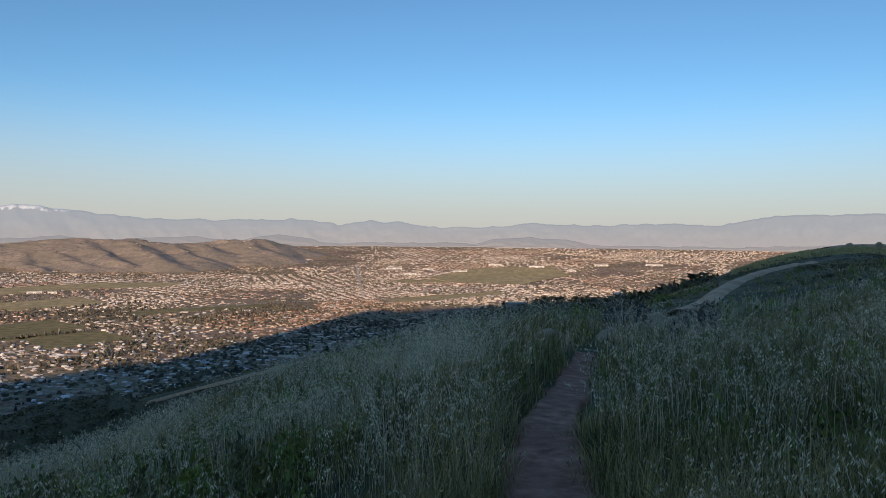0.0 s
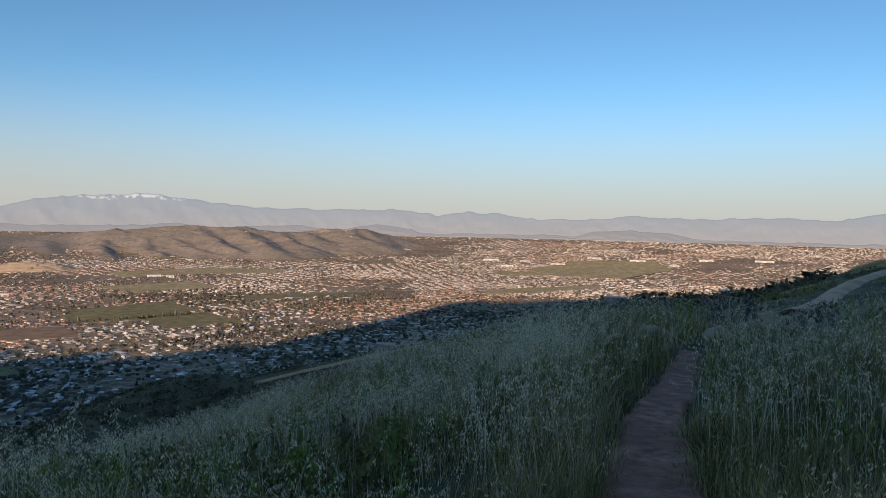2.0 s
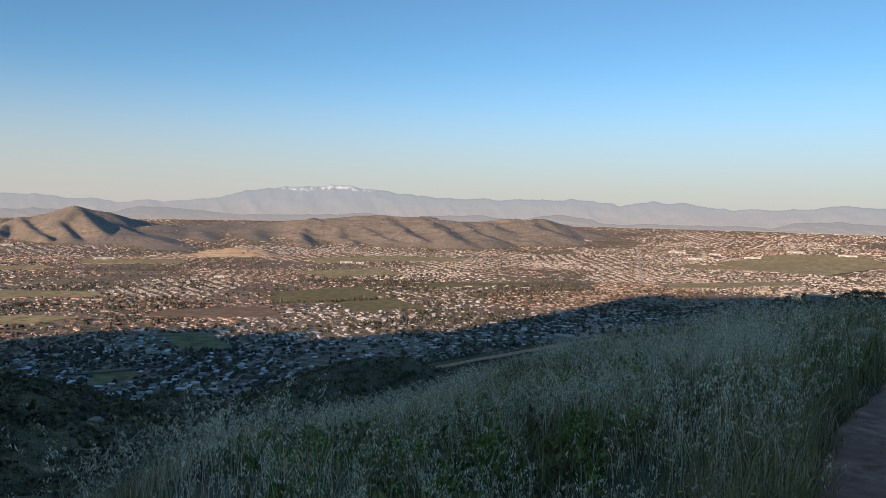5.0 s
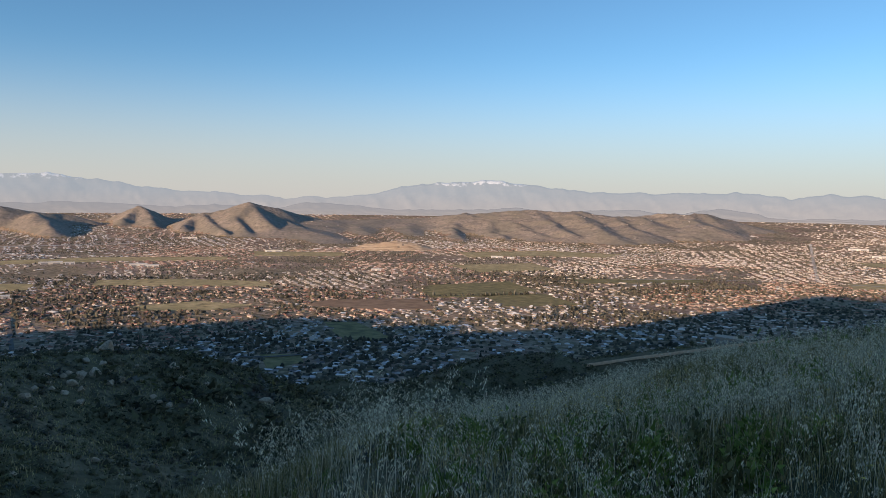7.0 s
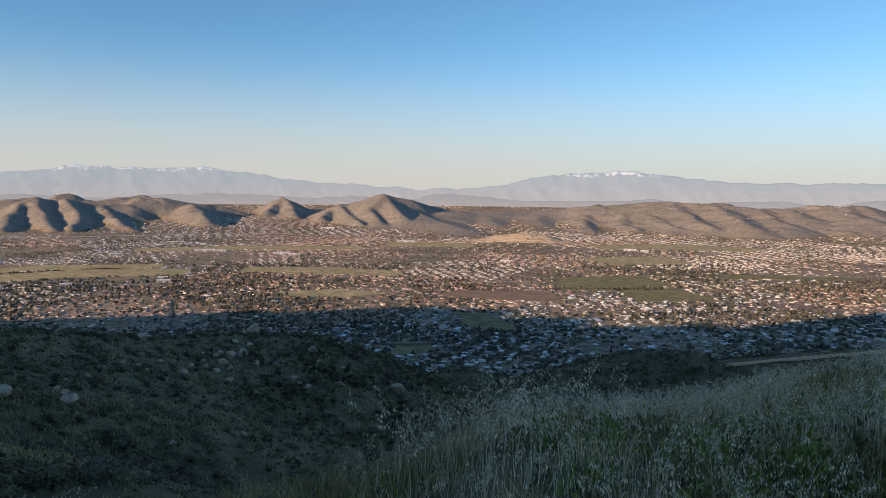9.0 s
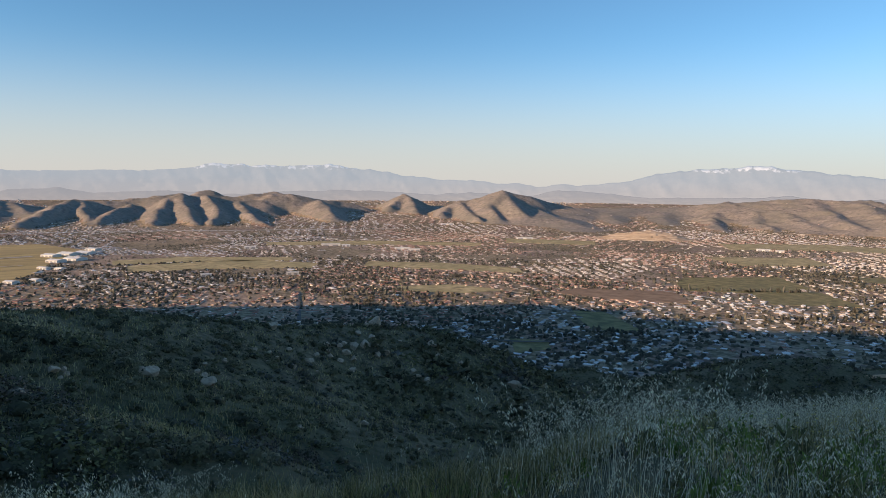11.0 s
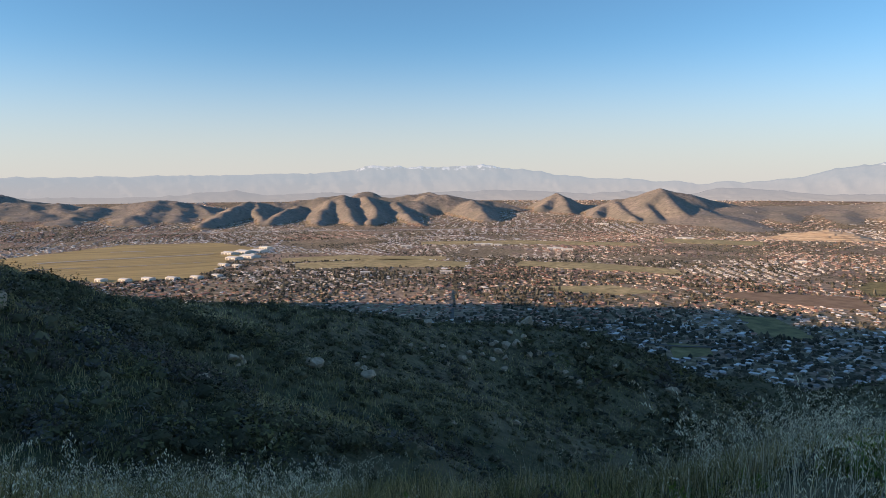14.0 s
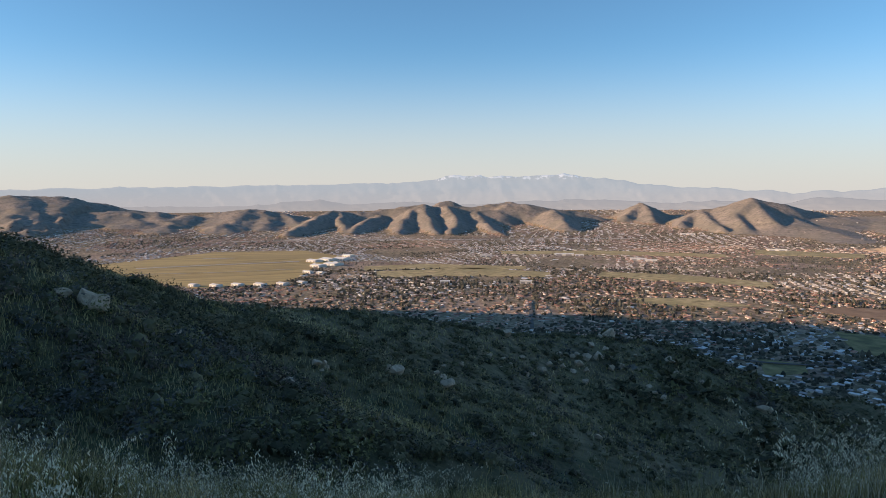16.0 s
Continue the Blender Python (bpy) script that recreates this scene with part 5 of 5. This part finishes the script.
tagged(new("wild_oats", mesh_from("wild_oats", np.concatenate(vs), np.concatenate(qs), np.concatenate(ts), (OAT,))), "silvery wild oats with drooping seed heads above the grass", "grass", kind="stuff")


# tufts of grass between the shrubs of the spur
x, y, z, r = on_spur(82000, 4, 80)
ok = fbm(x / 9, y / 9, 3, 66) < np.interp(np.degrees(np.arctan2(x, y)), (-105, -82, -68, -40), (0.5, 0.4, 0.25, 0.2))
x, y, r = x[ok], y[ok], r[ok]
x2, y2, z2, r2 = on_land(14000, -104, -30, 17, 95)
ok = z2 < -4.5
x, y, r = np.concatenate([x, x2[ok]]), np.concatenate([y, y2[ok]]), np.concatenate([r, r2[ok]])
tv, tq, tt = blades(x, y, gs.uniform(0.2, 0.55, len(x)) * (1 + 0.5 * fbm(x / 2, y / 2, 2, 44)), 0.0008 * r * gs.uniform(0.6, 1.4, len(x)), gs.uniform(0.2, 0.8, len(x)), gs)
tagged(new("slope_grass", mesh_from("slope_grass", tv, tq, tt, (TUFT,))), "loose tufts of grass between shrubs on the slope", "grass", kind="stuff")

# last year's dry stems standing above the green
a = np.radians(gs.uniform(-112, 40, 5200))
r = np.sqrt(gs.uniform(2.0 ** 2, 15 ** 2, 5200))
x, y = r * np.sin(a), r * np.cos(a)
ok = off_trail(x, y) > 0.05
x, y, r = x[ok], y[ok], r[ok]
a = np.radians(gs.uniform(-6, 38, 6000))
r2 = np.sqrt(gs.uniform(8 ** 2, 34 ** 2, 6000))
x2, y2 = r2 * np.sin(a), r2 * np.cos(a)
ok = (off_trail(x2, y2) > 0.2) & (fbm(x2 / 2.5, y2 / 2.5, 3, 47) > -0.1)
x, y, r = np.concatenate([x, x2[ok]]), np.concatenate([y, y2[ok]]), np.concatenate([r, r2[ok]])
tv, tq, tt = blades(x, y, gs.uniform(0.4, 0.75, len(x)), 0.0022 + 0.00035 * r, gs.uniform(0.05, 0.6, len(x)), gs)
STEM = material("dry_stems", [(0.40, 0.36, 0.24), (0.58, 0.53, 0.38)], 2.0, 3, rough=0.6, island=0.35, translucent=0.2)
tagged(new("dry_stems", mesh_from("dry_stems", tv, tq, tt, (STEM,))), "thin pale dry stems standing among green grass", "grass", kind="stuff")

# dry grass on the far knoll, paled to stand in for low sunlight
a = np.radians(gs.uniform(22, 38, 15000))
r = gs.uniform(112, 182, 15000)
x, y = r * np.sin(a), r * np.cos(a)
ok = np.min(np.hypot(x[:, None] - KNOLL_LINE[::3, 0], y[:, None] - KNOLL_LINE[::3, 1]), 1) > 2.2
x, y = x[ok], y[ok]
tv, tq, tt = blades(x, y, gs.uniform(0.2, 0.45, len(x)), gs.uniform(0.10, 0.24, len(x)), gs.uniform(0.3, 0.9, len(x)), gs)
SUNLIT_PALE = material("sunlit_tone_grass", [(0.46, 0.37, 0.16), (0.66, 0.53, 0.27)], 0.1, 4, rough=0.7, island=0.3, translucent=0.25)
tagged(new("knoll_grass", mesh_from("knoll_grass", tv, tq, tt, (SUNLIT_PALE,))), "short dry yellow-green grass on the knoll, paled to look sunlit", "grass", kind="stuff")

# broad-leaved weeds and low dead brush among the blades
def weeds(name, n, az0, az1, r0, r1, leaves, mats, size, label, patch):
    x, y, z, r = on_land(n, az0, az1, r0, r1)
    d = off_trail(x, y)
    ok = (d > 0.06) & (fbm(x / 1.8, y / 1.8, 3, patch) > 0.02)
    x, y, z, d = x[ok], y[ok], z[ok], d[ok]
    vs, fs, ms, at = [], [], [], 0
    for k in range(5):
        s = np.arange(len(x)) % 5 == k
        bv, bf = leafy_bush(leaves, 700 + k + patch, (0.10, 0.22))
        w = gs.uniform(*size, s.sum()) * smooth(0.0, 0.3, d[s])
        v, f = scatter(bv, bf, np.stack([x[s], y[s], z[s] - 0.02], -1), np.stack([w * 0.8, w * 0.8, w * gs.uniform(0.9, 1.8, s.sum())], -1), gs.uniform(0, 6.3, s.sum()))
        vs.append(v), fs.append(f + at), ms.append(np.repeat(gs.integers(0, len(mats), s.sum()), len(bf)))
        at += len(v)
    tagged(new(name, mesh_from(name, np.concatenate(vs), None, np.concatenate(fs), mats, np.concatenate(ms))), label, "weeds", kind="stuff")


WEED = material("weed_leaves", [(0.13, 0.18, 0.035), (0.27, 0.32, 0.075)], 3.0, 4, rough=0.6, island=0.5, translucent=0.25)
DEAD = material("dead_brush", [(0.26, 0.21, 0.16), (0.42, 0.35, 0.27)], 3.0, 4, rough=0.8, island=0.4, translucent=0.1)
weeds("weeds", 2000, -40, 38, 2.6, 14, 70, (WEED, WEED, FRESH), (0.12, 0.30), "broad-leaved green weeds in the grass beside the path", 23)
weeds("slope_weeds", 900, -112, -35, 3.5, 12, 60, (WEED, FRESH, SAGE), (0.10, 0.24), "broad-leaved green weeds on the grassy slope", 27)
weeds("dead_brush", 260, 13, 21, 21, 33, 90, (DEAD, SAGE), (0.25, 0.6), "grey dead brush where the trail rises", 29)
weeds("ridge_weeds", 1500, -12, 38, 14, 60, 40, (WEED, WEED, FRESH), (0.2, 0.5), "dark low weeds and shrubs on the ridge", 31)

# small yellow flowers on thin stems among the blades
a = np.radians(gs.uniform(-38, 36, 1800))
r = np.sqrt(gs.uniform(2.5 ** 2, 13 ** 2, 1800))
x, y = r * np.sin(a), r * np.cos(a)
ok = (off_trail(x, y) > 0.1) & (fbm(x / 1.5, y / 1.5, 2, 19) > -0.05)
x, y = x[ok], y[ok]
n = len(x)
z = land(x, y) + gs.uniform(0.22, 0.5, n)
petal = np.array([(0, 0, 0), (1, 0.35, 0.5), (0.35, 1, 0.5), (-0.5, 0.9, 0.5), (-1, 0, 0.5), (-0.4, -0.9, 0.5), (0.6, -0.8, 0.5)], float)
pf = [(0, 1, 2), (0, 2, 3), (0, 3, 4), (0, 4, 5), (0, 5, 6), (0, 6, 1)]
size = gs.uniform(0.009, 0.017, n)
fv, ff = scatter(petal, pf, np.stack([x, y, z], -1), np.stack([size] * 3, -1), gs.uniform(0, 6.3, n))
sv, sq, st = blades(x, y, z - land(x, y), np.full(n, 0.003), np.full(n, 0.02), gs)
YELLOW = material("yellow_petals", [(0.62, 0.50, 0.10), (0.75, 0.62, 0.20)], 5.0, 2, island=0.2)
me = mesh_from("yellow_flowers", np.concatenate([fv, sv]), sq + len(fv), np.concatenate([ff, st + len(fv)]), (YELLOW, BLADE), np.concatenate([np.ones(len(sq), int), np.zeros(len(ff), int), np.ones(len(st), int)]))
tagged(new("yellow_flowers", me), "tiny yellow wildflowers scattered in the grass", "flowers", kind="stuff")

# pebbles and clods on the near path
k = rng.integers(0, near_end, 500)
side = rng.uniform(-1, 1, 500)
px, py = TRAIL_NEAR[k, 0] + side * TRAIL_WIDTH[k] * 0.55, TRAIL_NEAR[k, 1] + rng.uniform(-0.1, 0.1, 500)
ps = rng.uniform(0.006, 0.022, 500) * (0.5 + np.abs(side))
v, f = scatter(ICO_V, ICO_F, np.stack([px, py, land(px, py) + 0.03 + 0.02 * side ** 2], -1), np.stack([ps, ps, ps * 0.6], -1), rng.uniform(0, 6.3, 500), 0.3, rng)
tagged(new("pebbles", mesh_from("pebbles", v, None, f, (DIRT,))), "small stones and clods on the dirt path", "stones", kind="stuff")


# ---- houses and trees on the lower spurs ----
def small_tree(x, y, tall, wide, seed, label):
    e = new("tree")
    bm = bmesh.new()
    bmesh.ops.create_cone(bm, cap_ends=True, segments=7, radius1=0.05 * tall, radius2=0.02 * tall, depth=0.6 * tall, matrix=Matrix.Translation((0, 0, 0.28 * tall)))
    part("trunk", bm, BARK, e)
    v, f = leafy_bush(260, seed)
    v = v * (wide, wide, 0.42 * tall) + (0, 0, 0.35 * tall)
    v2, f2 = leafy_bush(160, seed + 1)
    v2 = v2 * (wide * 0.7, wide * 0.7, 0.4 * tall) + (0.2 * wide, 0, 0.58 * tall)
    c = new("crown", mesh_from("crown", np.concatenate([v, v2]), None, np.concatenate([f, f2 + len(v)]), (LEAF,)))
    c.parent = e
    e.matrix_basis = pose(x, y, height(x, y) - 0.1, 0, 0, seed * 37 % 360)
    return tagged(e, label, "tree", group="trees on the ridge")


BARK = material("bark", [(0.06, 0.045, 0.035), (0.11, 0.085, 0.065)], 4.0, 5)
for k, (a, d, tall, wide) in enumerate(((3.85, 300, 6.2, 1.8), (4.9, 306, 4.6, 1.4), (5.0, 296, 4.0, 1.3), (1.9, 305, 3.4, 1.6), (2.4, 312, 3.2, 1.5), (7.6, 298, 2.6, 2.6), (8.2, 296, 3.2, 3.4), (8.9, 294, 2.9, 3.6), (9.5, 292, 2.6, 3.0), (10.6, 284, 2.2, 2.4),
                                        (-11.2, 552, 7, 3), (-13.4, 556, 6, 3), (-14.6, 540, 6, 3), (-9.2, 560, 7, 3.4), (-8.1, 566, 6.4, 3))):
    small_tree(*flat_polar(a, d), tall, wide, 40 + 2 * k, "dark bushy tree standing on the ridge")
warehouse(*flat_polar(5.9, 303), 8, 5, 2.0, 12, "low ridge-top house with a grey roof and pale walls", doors=2, wall_mat=WALLS, roof_mat=ROOF, name="house")
warehouse(*flat_polar(13.9, 264), 2.6, 2.2, 1.9, 0, "small pale shed on the ridge", doors=1, name="shed")
warehouse(*flat_polar(-11.9, 556), 20, 9, 5, -12, "large house with pale walls on the dark spur", doors=4, wall_mat=WALLS, roof_mat=ROOF, name="house")
for k, (a, d, sz) in enumerate(((29.6, 149, 1.6), (30.4, 150, 1.2), (31.4, 151, 1.8), (32.0, 152, 1.3))):
    boulder("boulder", *flat_polar(a, d), sz, 500 + k, "tan boulder on the bare bank of the knoll")
